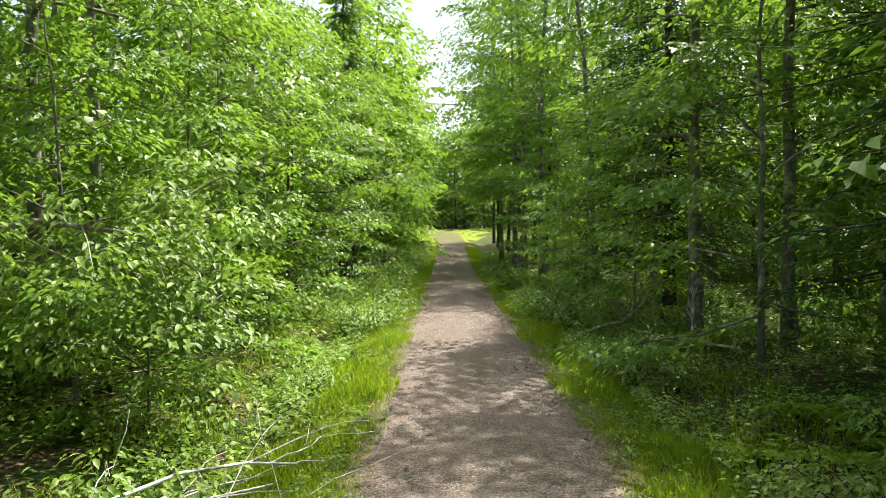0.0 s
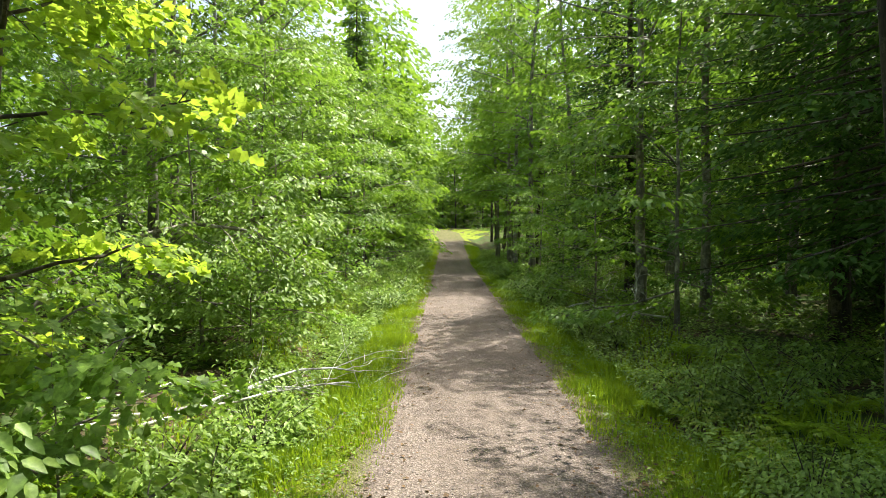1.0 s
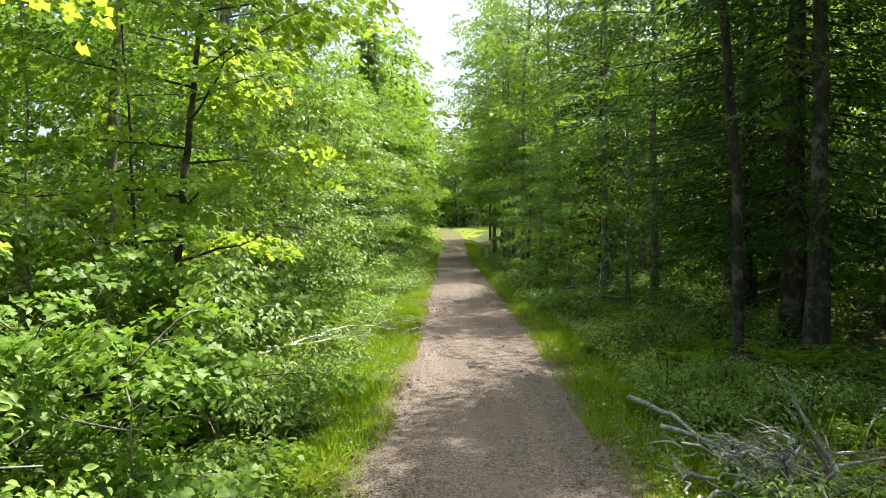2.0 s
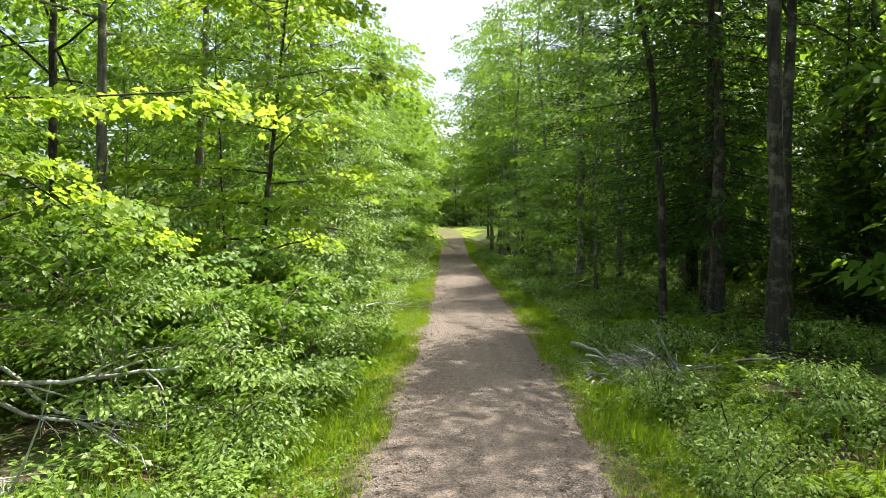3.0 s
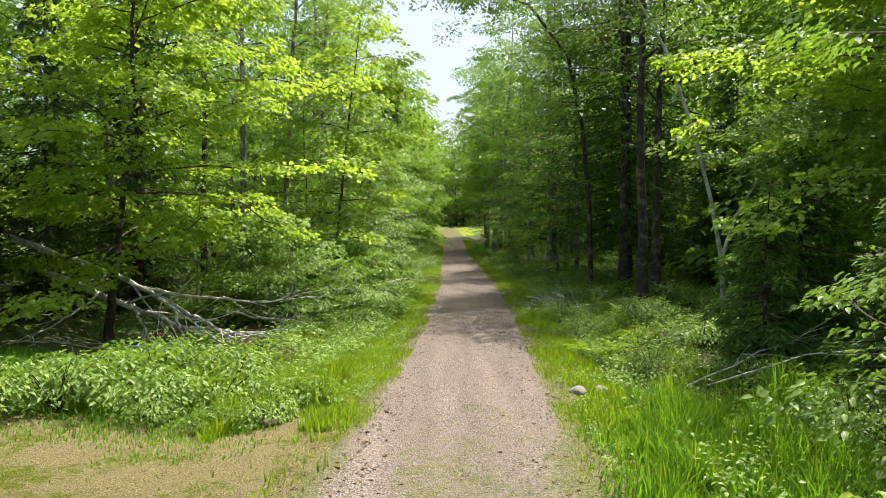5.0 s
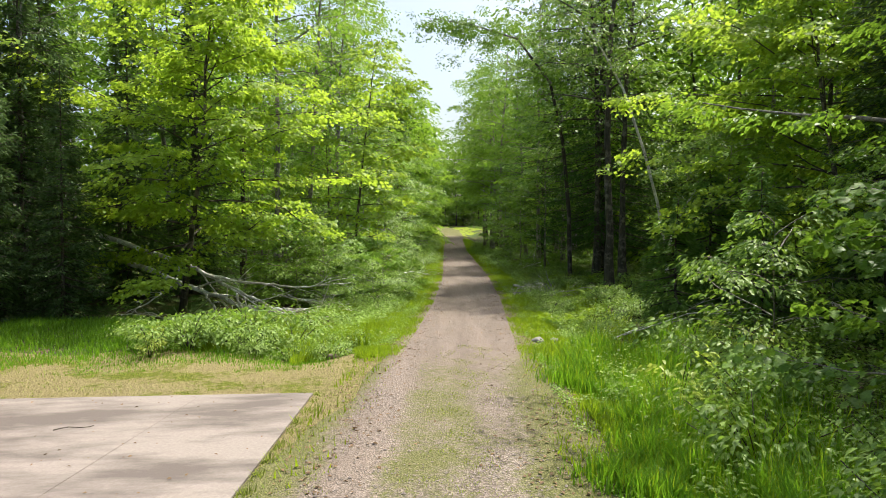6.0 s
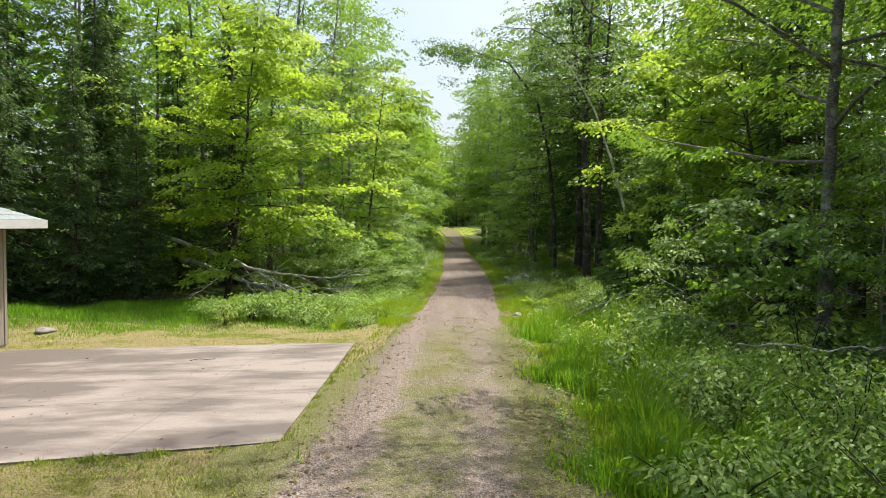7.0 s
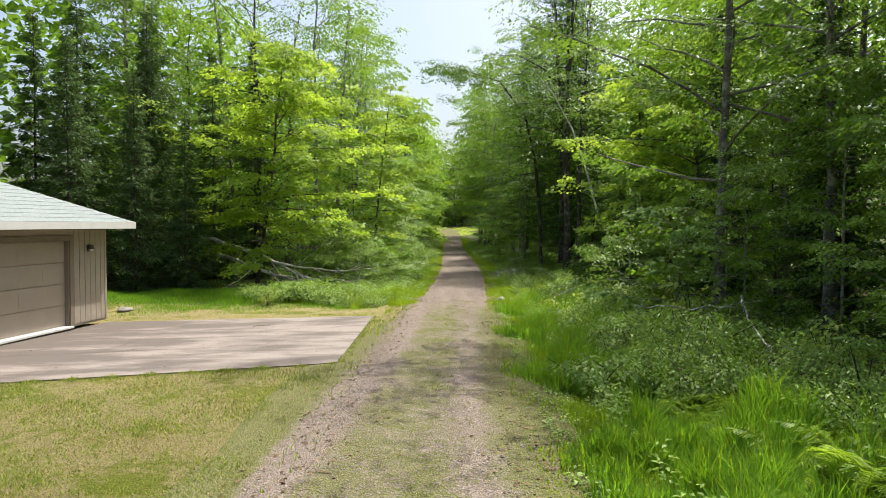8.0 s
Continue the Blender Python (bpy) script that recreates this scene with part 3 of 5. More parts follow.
apron = tagged(new("concrete_apron"), "pale concrete apron with brown blotches in front of the garage", "concrete apron", kind="structure")
S_CUTS, T_CUTS = [0.0, 0.38, 0.78, 1.0], [0.0, 0.65, 1.0]
for a in range(3):
    for b in range(2):
        bm = bmesh.new()
        k = 7
        g = 0.0006
        ss = np.linspace(S_CUTS[a] + g, S_CUTS[a + 1] - g, k)
        tt = np.linspace(T_CUTS[b] + g, T_CUTS[b + 1] - g, k)
        top = []
        for t_ in tt:
            row = []
            for s_ in ss:
                p = slab_point(s_, t_)
                row.append(bm.verts.new((p[0], p[1], float(ground_z(p[0], p[1])) + 0.034)))
            top.append(row)
        for r in range(k - 1):
            for c in range(k - 1):
                bm.faces.new((top[r][c], top[r + 1][c], top[r + 1][c + 1], top[r][c + 1]))
        rim = [e for e in bm.edges if e.is_boundary]
        ext = bmesh.ops.extrude_edge_only(bm, edges=rim)
        for v in ext["geom"]:
            if isinstance(v, bmesh.types.BMVert):
                v.co.z -= 0.14
        bmesh.ops.recalc_face_normals(bm, faces=bm.faces[:])
        part("panel", bm, CONCRETE, apron)
# grit that fills the joints almost to the top
for (s0, t0), (s1, t1) in [((c, 0.0), (c, 1.0)) for c in S_CUTS[1:-1]] + [((0.0, T_CUTS[1]), (1.0, T_CUTS[1]))]:
    bm = bmesh.new()
    rows = []
    for q in np.linspace(0, 1, 25):
        p = slab_point(s0 + (s1 - s0) * q, t0 + (t1 - t0) * q)
        wide = (0.008, 0.0) if s0 == s1 else (0.0, 0.008)
        z = float(ground_z(p[0], p[1])) + 0.030
        rows.append([bm.verts.new((p[0] + e * wide[0], p[1] + e * wide[1], z)) for e in (-1, 1)])
    for r0, r1 in zip(rows, rows[1:]):
        bm.faces.new((r0[0], r0[1], r1[1], r1[0]))
    bmesh.ops.recalc_face_normals(bm, faces=bm.faces[:])
    part("joint_filler", bm, GRIT, apron, "brown grit in a narrow joint")


# ---- garage ----
garage = tagged(new("garage"), "tan garage with grooved wood siding and pale hip roof", "garage")
GROUND_G = -0.06
garage.matrix_basis = pose(-9.80, -17.05, GROUND_G, 0, 0, -7.8 + 180)
# In the garage's own axes: +y runs along the front wall away from the far corner, -x faces the apron.
DEEP, LONG, HIGH, OVER = 7.2, 8.6, 2.44, 0.55
D0, D1, DH = 1.44, 6.32, 2.16
for lo, hi in (((0, 0, 0), (0.12, D0 - 0.0, HIGH)), ((0, D1, 0), (0.12, LONG, HIGH)), ((0, D0, DH), (0.12, D1, HIGH)),
               ((0.12, 0, 0), (DEEP, 0.12, HIGH)), ((0.12, LONG - 0.12, 0), (DEEP, LONG, HIGH)), ((DEEP - 0.12, 0.12, 0), (DEEP, LONG - 0.12, HIGH))):
    part("wall", box(lo, hi), SIDING, garage)
for y0, y1, x0, along_x in ((0.0, D0 - 0.16, 0, False), (D1 + 0.16, LONG, 0, False)):
    n = int((y1 - y0) / 0.203)
    w = (y1 - y0) / n
    for i in range(n):
        part("siding_board", box((-0.016, y0 + i * w + 0.006, 0.06), (0.0, y0 + (i + 1) * w - 0.006, HIGH), 0.003), SIDING, garage)
for i in range(35):
    part("siding_board", box((0.1 + i * 0.203 + 0.006, -0.016, 0.06), (0.1 + (i + 1) * 0.203 - 0.006, 0.0, HIGH), 0.003), SIDING, garage)
part("corner_trim", box((-0.03, -0.03, 0.04), (0.06, 0.05, HIGH), 0.004), SIDING, garage)
for y0 in (D0 - 0.16, D1):
    part("door_trim", box((-0.03, y0, 0.0), (0.012, y0 + 0.16, DH + 0.14), 0.004), TRIM, garage)
part("door_trim", box((-0.028, D0, DH), (0.012, D1, DH + 0.14), 0.004), TRIM, garage)
for y0 in (D0, D1 - 0.03):
    part("door_jamb", box((0.012, y0, 0.0), (0.16, y0 + 0.03, DH)), TRIM, garage)
door = part("garage_door", box((0.13, D0 + 0.03, 0.04), (0.16, D1 - 0.03, DH)), DOORPAINT, garage, "tan sectional garage door, shut")
for i in range(4):
    z0 = 0.04 + i * 0.53
    part("section", box((0.10, D0 + 0.035, z0 + 0.004), (0.13, D1 - 0.035, z0 + 0.522), 0.006), DOORPAINT, door)
    for j in range(6):
        w = (D1 - D0 - 0.2) / 6
        y0 = D0 + 0.1 + j * w
        part("raised_panel", box((0.096, y0 + 0.06, z0 + 0.10), (0.10, y0 + w - 0.06, z0 + 0.42), 0.0015), DOORPAINT, door)
part("threshold", box((-0.12, D0, -0.02), (0.16, D1, 0.035), 0.008), FASCIA, garage, "white painted door threshold")
# the hip roof
bm = bmesh.new()
PITCH = 0.45
x0, x1, y0, y1 = -OVER, DEEP + OVER, -OVER, LONG + OVER
half = (x1 - x0) / 2
ez = HIGH + 0.19
c = [bm.verts.new(p) for p in ((x0, y0, ez), (x1, y0, ez), (x1, y1, ez), (x0, y1, ez))]
rg = [bm.verts.new(((x0 + x1) / 2, y0 + half, ez + PITCH * half)), bm.verts.new(((x0 + x1) / 2, y1 - half, ez + PITCH * half))]
for f in ((c[0], c[1], rg[0]), (c[1], c[2], rg[1], rg[0]), (c[2], c[3], rg[1]), (c[3], c[0], rg[0], rg[1])):
    bm.faces.new(f)
bm.faces.new(c[::-1])
bmesh.ops.recalc_face_normals(bm, faces=bm.faces[:])
roof = part("roof", bm, ROOFING, garage, "pale grey shingled hip roof")
# courses of shingles on the slope above the apron and on the end slope
for i in range(17):
    s0, s1 = i * 0.22, (i + 1) * 0.22 + 0.012
    for along_y in (True, False):
        bm = bmesh.new()
        a0, b0 = (y0, y1) if along_y else (x0, x1)
        pts = []
        for s, lift in ((s0, 0.014), (s1, 0.004)):
            for e in (a0 + s + 0.01, b0 - s - 0.01):
                pts.append(((x0 + s, e) if along_y else (e, y0 + s)) + (ez + PITCH * s + lift,))
        vv = [bm.verts.new(p) for p in pts]
        lowv = [bm.verts.new((p[0], p[1], p[2] - 0.012)) for p in pts[:2]]
        bm.faces.new((vv[0], vv[1], vv[3], vv[2]))
        bm.faces.new((lowv[0], lowv[1], vv[1], vv[0]))
        bmesh.ops.recalc_face_normals(bm, faces=bm.faces[:])
        part("shingle_course", bm, ROOFING, roof)
for lo, hi in (((x0 - 0.02, y0 - 0.02, HIGH + 0.02), (x0, y1 + 0.02, ez + 0.005)), ((x0, y0 - 0.02, HIGH + 0.02), (x1, y0, ez + 0.005)),
               ((x1, y0 - 0.02, HIGH + 0.02), (x1 + 0.02, y1 + 0.02, ez + 0.005)), ((x0, y1, HIGH + 0.02), (x1, y1 + 0.02, ez + 0.005))):
    part("fascia", box(lo, hi, 0.003), FASCIA, garage, "white fascia board")
part("soffit", box((x0, y0, HIGH + 0.02), (x1, y1, HIGH + 0.04)), SIDING, garage)
lamp = tagged(new("wall_lamp"), "small dark wall lamp with a pale glass on the garage", "wall lamp")
lamp.matrix_basis = garage.matrix_basis @ Matrix.Translation((-0.016, 0.72, 1.96))
part("back_plate", box((-0.02, -0.06, -0.09), (0.0, 0.06, 0.09), 0.01), METAL, lamp)
bm = bmesh.new()
bmesh.ops.create_cone(bm, cap_ends=True, segments=14, radius1=0.075, radius2=0.045, depth=0.12, matrix=Matrix.Translation((-0.10, 0, 0.03)))
part("hood", bm, METAL, lamp)
bm = bmesh.new()
bmesh.ops.create_uvsphere(bm, u_segments=12, v_segments=8, radius=0.055, matrix=Matrix.Translation((-0.10, 0, -0.03)))
part("glass", bm, LENS, lamp)

# ---- trees: one of each kind, then copies ----
def kinds(build, count, first, **kw):
    return [build(seed=first + i, **kw) for i in range(count)]


TALL = kinds(broadleaf, 3, 10, name="maple_tree", height=18.0, radius=4.0, crown_from=0.22, limbs=30, sprays=5, per=54, leaf=0.205, leaf_mat=MAPLE, bark=BARK_GREY, trunk_r=0.14, twigs=False, reach_up=0.8)
TALL += kinds(broadleaf, 2, 20, name="aspen_tree", height=19.0, radius=3.2, crown_from=0.30, limbs=30, sprays=5, per=48, leaf=0.185, leaf_mat=ASPEN, bark=BARK_GREY, trunk_r=0.13, twigs=False, reach_up=0.9)
POLE = kinds(broadleaf, 2, 27, name="bare_trunk_maple", height=18.5, radius=4.3, crown_from=0.38, limbs=26, sprays=5, per=26, leaf=0.20, leaf_mat=MAPLE, bark=BARK, trunk_r=0.16, twigs=False, reach_up=0.8)
GREY = kinds(broadleaf, 2, 25, name="grey_maple", height=18.0, radius=3.7, crown_from=0.34, limbs=24, sprays=5, per=34, leaf=0.19, leaf_mat=MAPLE, bark=BARK_GREY, trunk_r=0.13, twigs=False, reach_up=0.9, lean=(0.5, 0.2))
LICHEN = kinds(broadleaf, 1, 24, name="lichened_maple", height=17.5, radius=5.8, crown_from=0.20, limbs=30, sprays=6, per=90, leaf=0.13, leaf_mat=MAPLE, bark=LICHENED, trunk_r=0.13, twigs=False, reach_up=0.8)
MID = kinds(broadleaf, 3, 30, name="young_maple", height=8.2, radius=2.6, crown_from=0.07, limbs=23, sprays=4, per=78, leaf=0.138, leaf_mat=MAPLE, bark=BARK_GREY, trunk_r=0.05, reach_up=0.5)
MID += kinds(broadleaf, 2, 40, name="young_ash", height=9.5, radius=2.2, crown_from=0.10, limbs=23, sprays=4, per=60, leaf=0.14, leaf_mat=ASH, bark=BARK, trunk_r=0.055, reach_up=0.6)
TALLBUSH = kinds(broadleaf, 1, 46, name="tall_shrub", height=2.7, radius=1.6, crown_from=0.10, limbs=13, sprays=4, per=52, leaf=0.112, leaf_mat=SHRUB, bark=BARK_GREY, trunk_r=0.02, reach_up=0.7, pointed=True)
TALLBUSH += kinds(broadleaf, 1, 47, name="tall_shrub", height=2.7, radius=1.5, crown_from=0.10, limbs=12, sprays=4, per=46, leaf=0.125, leaf_mat=MAPLE, bark=BARK_GREY, trunk_r=0.02, reach_up=0.8, lobed=True)
# these two crowns wear the leaf colour with sunlight mixed in
GOLD = kinds(broadleaf, 1, 50, name="sunlit_maple", height=10.6, radius=4.4, crown_from=0.20, limbs=44, sprays=9, per=74, leaf=0.125, leaf_mat=MAPLE_SUNLIT, bark=BARK, trunk_r=0.10, reach_up=0.5, lobed=True, lean=(1.8, -1.3))
SAPLING = kinds(broadleaf, 1, 55, name="sapling_maple", height=10.5, radius=2.5, crown_from=0.10, limbs=32, sprays=5, per=56, leaf=0.14, leaf_mat=MAPLE_SUNLIT, bark=BARK, trunk_r=0.07, reach_up=0.45, lobed=True, lean=(0.9, 0.5), sway=0.012)
FAR = kinds(broadleaf, 2, 60, name="far_tree", height=15.5, radius=3.9, crown_from=0.06, limbs=28, sprays=5, per=24, leaf=0.38, leaf_mat=MAPLE_FAR, bark=BARK, trunk_r=0.12, twigs=False, reach_up=0.7, limbs_apart=False)
HIGH = kinds(broadleaf, 2, 64, name="far_tree", height=16.5, radius=3.8, crown_from=0.26, limbs=24, sprays=5, per=26, leaf=0.36, leaf_mat=MAPLE_FAR, bark=BARK, trunk_r=0.13, twigs=False, reach_up=0.8, limbs_apart=False)
SPRUCE = kinds(conifer, 2, 70, name="spruce_tree", height=14.0, radius=2.6, base_from=0.03, needles=13000, leaf_mat=NEEDLE, bark=BARK, trunk_r=0.10, size=0.26, width=0.25)
HEMLOCK = kinds(conifer, 2, 80, name="hemlock_tree", height=23.0, radius=5.2, base_from=0.10, needles=33000, leaf_mat=HEMLOCKGREEN, bark=BARK, trunk_r=0.20, size=0.17, width=0.40)
PINE = kinds(conifer, 1, 85, name="pine_tree", height=15.5, radius=2.6, base_from=0.2, needles=6000, leaf_mat=PINEGREEN, bark=BARK, trunk_r=0.16, size=0.42, width=0.22)
FIR = kinds(conifer, 1, 90, name="young_fir", height=3.4, radius=1.3, base_from=0.03, needles=6500, leaf_mat=FIRGREEN, bark=BARK, trunk_r=0.04, size=0.16, width=0.22)
BUSH = kinds(bush, 4, 100, name="leafy_shrub", height=0.95, radius=0.75, stems=13, per=11, leaf=0.092, leaf_mat=SHRUB)
BUSH_DARK = kinds(bush, 2, 110, name="woodland_shrub", height=1.3, radius=0.9, stems=13, per=9, leaf=0.12, leaf_mat=ASH)
BRAMBLE = kinds(bush, 2, 140, name="bramble", height=0.95, radius=0.8, stems=15, per=20, leaf=0.062, leaf_mat=SHRUB)
YOUNG = kinds(bush, 1, 130, name="pale_sapling", height=1.45, radius=0.45, stems=6, per=8, leaf=0.11, leaf_mat=PALELEAF)
FERNS = kinds(fern, 2, 120, name="fern")
for o, lab, cat in [(o, l, c) for group, l, c in ((TALL[:3], "tall maple with a grey trunk and layered green leaves", "tree"), (TALL[3:], "tall aspen with a pale trunk and silvery green leaves", "tree"),
        (MID[:3], "young maple with flat sprays of green leaves", "tree"), (MID[3:], "slender young ash with a dark thin trunk", "tree"),
        (GOLD, "spreading maple with yellow-green leaves coloured as if sunlit", "tree"), (FAR + HIGH, "leafy broadleaf tree along the track", "tree"),
        (SPRUCE, "dark spruce with drooping needle branches", "tree"), (HEMLOCK, "dark hemlock with a thick brown trunk", "tree"),
        (LICHEN, "tall maple with a grey lichen-spotted trunk", "tree"), (SAPLING, "slender young maple with a dark leaning trunk", "tree"), (PINE, "tall pine standing above the broadleaf trees", "tree"), (GREY, "tall maple with a slender grey leaning trunk", "tree"), (TALLBUSH, "tall pale green shrub at the wood's edge", "shrub"), (POLE, "tall maple with a dark bare trunk and high crown", "tree"), (FIR, "young green fir with branches down to the ground", "tree"), (BUSH, "low leafy green shrub on the verge", "shrub"),
        (BUSH_DARK, "dark green woodland shrub under the trees", "shrub"), (BRAMBLE, "dense bramble with many small green leaves", "shrub"), (YOUNG, "slender sapling with pale yellow-green new leaves", "sapling"), (FERNS, "green fern with arching fronds", "fern")) for o in group]:
    tagged(o, lab, cat, group=cat + "s along the track" if cat != "tree" else "trees of the wood")
used = set()


def grow(kind, x, y, turn=0.0, scale=1.0, tip=(0.0, 0.0)):
    """Stand a tree or shrub on the ground: the first of its kind itself, then copies."""
    m = pose(x, y, float(ground_z(x, y)) - 0.03, tip[0], tip[1], turn)
    if kind.name in used:
        ob = copy_thing(kind, m)
    else:
        used.add(kind.name)
        ob = kind
        ob.matrix_basis = m
    ob.scale = (scale, scale, scale)
    return ob


# trees told apart one by one: kind, x, y, turn, scale
NAMED = (
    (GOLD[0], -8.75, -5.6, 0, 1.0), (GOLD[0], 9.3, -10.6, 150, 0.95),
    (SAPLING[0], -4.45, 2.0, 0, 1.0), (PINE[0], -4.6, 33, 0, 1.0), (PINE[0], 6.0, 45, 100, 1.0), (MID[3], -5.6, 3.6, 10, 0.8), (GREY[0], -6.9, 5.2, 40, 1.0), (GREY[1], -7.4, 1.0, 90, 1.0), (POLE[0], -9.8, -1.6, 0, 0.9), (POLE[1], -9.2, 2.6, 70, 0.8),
    (GREY[0], -11.5, 0.5, 190, 1.0), (MID[1], -7.6, -2.8, 10, 0.62),
    (TALLBUSH[0], -2.9, -4.9, 20, 0.65), (TALLBUSH[1], -2.75, -3.2, 120, 0.75), (TALLBUSH[0], -2.7, -1.2, 190, 0.8), (TALLBUSH[1], -2.9, 0.8, 310, 0.8), (TALLBUSH[0], -5.7, -3.3, 100, 1.0), (TALLBUSH[1], -6.4, -1.6, 40, 1.1), (TALLBUSH[1], -3.9, -2.6, 300, 0.75), (TALLBUSH[0], -4.6, -4.4, 250, 0.8), (TALLBUSH[0], -4.9, -2.4, 0, 0.95), (TALLBUSH[1], -4.3, -0.6, 80, 0.9), (TALLBUSH[0], -5.8, 0.6, 160, 1.1), (TALLBUSH[0], -3.7, 8.6, 210, 1.1),
    (MID[0], -4.6, 8.6, 100, 0.75), (MID[1], -4.3, 11.4, 10, 0.85), (MID[2], -4.5, 14.0, 70, 0.95), (MID[0], -4.4, 17.0, 200, 1.0),
    (SPRUCE[0], -12.8, -7.1, 0, 0.82), (SPRUCE[0], -11.2, -3.8, 80, 0.75),
    (TALL[0], -15.0, -3.5, 10, 0.85), (TALL[3], -13.6, -5.6, 120, 0.8), (SPRUCE[1], -10.6, -9.0, 15, 0.5), (SPRUCE[0], -12.2, -9.7, 75, 0.6), (SPRUCE[1], -14.2, -10.6, 195, 0.7), (SPRUCE[1], -14.8, -8.8, 40, 0.85), (SPRUCE[0], -16.9, -8.0, 140, 0.8), (SPRUCE[1], -13.6, -4.6, 240, 0.9), (SPRUCE[0], -10.0, -1.2, 300, 0.85), (SPRUCE[0], -18.5, -13.0, 99, 0.85), (TALL[2], -16, -2, 0, 1.0),
    (HEMLOCK[0], 6.7, 5.0, 30, 1.0), (HEMLOCK[1], 7.9, 9.7, 200, 0.85), (HEMLOCK[0], 5.9, 18.0, 250, 0.75), (TALL[1], 13.0, -5.6, 20, 0.95), (TALL[0], 13.4, -2.2, 80, 0.95), (TALL[2], 12.8, -8.6, 180, 0.95), (TALL[1], 13.2, 2.0, 260, 0.9), (FAR[0], 11.6, 1.4, 40, 1.0), (FAR[1], 11.0, 5.4, 140, 1.0), (FAR[0], 12.0, -4.0, 240, 0.95), (POLE[0], 5.7, -0.7, 140, 1.0), (POLE[1], 6.6, 0.9, 40, 0.9), (POLE[1], 6.0, 2.9, 200, 0.98), (GREY[0], 6.2, 12.3, 230, 0.9),
    (LICHEN[0], 5.85, -19.5, 10, 0.95), (LICHEN[0], 8.0, -20.3, 250, 1.0), (POLE[0], 7.9, -24.8, 60, 0.75), (TALL[0], 8.8, -29.0, 10, 0.9), (MID[2], 5.6, -21.4, 30, 0.5), (MID[1], 5.9, -26.2, 130, 0.42), (MID[4], 9.6, -14.5, 0, 0.8), (MID[1], 7.2, -7.6, 20, 0.7),
    (FIR[0], 4.7, -11.0, 0, 1.0), (FIR[0], 5.6, -13.6, 90, 1.1), (FIR[0], 6.2, -9.2, 200, 1.3), (TALLBUSH[0], 4.8, -15.6, 260, 1.0), (TALLBUSH[1], 5.2, -18.8, 260, 1.1), (MID[2], 7.4, -21.8, 0, 0.75), (MID[1], 8.6, -17.0, 50, 0.9), (MID[0], 10.2, -21.5, 150, 1.0), (MID[2], 8.6, -24.0, 250, 1.0), (MID[1], 9.6, -27.5, 10, 0.8), (TALL[1], 9.8, -18.0, 20, 0.9), (TALL[0], 11.0, -23.5, 70, 0.9), (SPRUCE[1], 8.6, -12.6, 20, 0.75), (SPRUCE[0], 9.0, -18.4, 120, 0.75), (SPRUCE[1], 9.6, -22.0, 70, 0.65), (MID[0], 7.8, -15.2, 200, 0.75), (SPRUCE[0], 10.6, 12.5, 40, 0.75), (SPRUCE[0], 11.5, 7.2, 140, 0.8), (TALL[0], 5.0, 13.6, 30, 0.95), (TALL[2], 4.0, 27.5, 230, 1.0), (MID[1], 4.9, 10.6, 75, 1.1), (MID[2], 4.0, 14.4, 15, 0.7), (MID[0], 3.9, 19.0, 215, 0.75), (MID[1], 3.9, 24.2, 15, 0.8), (TALL[2], 3.8, 33.0, 15, 1.0), (TALL[1], 3.6, 42.0, 215, 1.0), (SPRUCE[0], 10.5, 4.5, 100, 0.6))
for k, x, y, turn, sc in NAMED:
    grow(k, x, y, turn, sc)
rng = np.random.default_rng(7)
taken = [(x, y) for _, x, y, _, _ in NAMED]
ROWS_OF_TREES = {
    -1: ((4.0, 5.2, 3.0, MID, 19, 34), (6.0, 8.5, 4.2, TALL, 11, 34), (9.5, 13.0, 4.4, TALL[:3] + MID[:2], 2, 34), (13.5, 18.0, 5.6, FAR, -13, 40), (4.8, 5.8, 3.8, FAR, 35, 74), (8.0, 13.0, 5.0, FAR, 36, 96)),
    1: ((4.6, 5.8, 5.6, [GREY[1], MID[0], MID[1], MID[2]], 14, 34), (6.5, 9, 5.2, TALL[:3] + POLE[:1], 14, 34), (10.5, 13.0, 6.4, TALL[:3] + MID[:3], -28, 34), (13.5, 18.0, 3.6, FAR, -32, 40), (4.0, 5.0, 4.6, HIGH, 35, 68), (9.0, 13.0, 5.0, FAR, 36, 70), (11.0, 15.0, 5.0, FAR, 70, 98))}
for side in (-1, 1):
    for d0, d1, step, pool, y0, y1 in ROWS_OF_TREES[side]:
        y = y0
        while y < y1:
            d = rng.uniform(d0, d1)
            x = float(centre(min(y, 85))) + side * d
            k = pool[rng.integers(len(pool))]
            if min((x - a) ** 2 + (y - b) ** 2 for a, b in taken) > 3.0:
                grow(k, x, y, rng.uniform(0, 360), rng.uniform(0.88, 1.12), tuple(rng.normal(0, 1.8, 2)))
                taken.append((x, y))
            y += step * rng.uniform(0.7, 1.3)
# the trees that close the view past the bend
for x, y, s in ((-3, 112, 1.0), (2, 102, 0.95), (6, 99, 1.0), (10, 97, 1.0), (-1, 118, 1.1), (3.5, 109, 1.05), (-8, 118, 1.1), (8, 106, 1.1), (13, 101, 1.1), (-7, 108, 0.9), (0, 106, 0.8), (-14, 104, 1.0), (-11, 98, 0.9)):
    grow(FAR[int(abs(x)) % 2], x, y, x * 40, s)
grow(FAR[1], -3.2, 47, 0, 0.85)
grow(TALL[1], 3.9, 37, 120, 1.0)

# kinds that found no place are not kept
for o in TALL + POLE + GREY + MID + GOLD + TALLBUSH + FAR + HIGH + SPRUCE + HEMLOCK + FIR + SAPLING + PINE:
    if o.name not in used:
        for q in (*o.children_recursive, o):
            bpy.data.objects.remove(q)

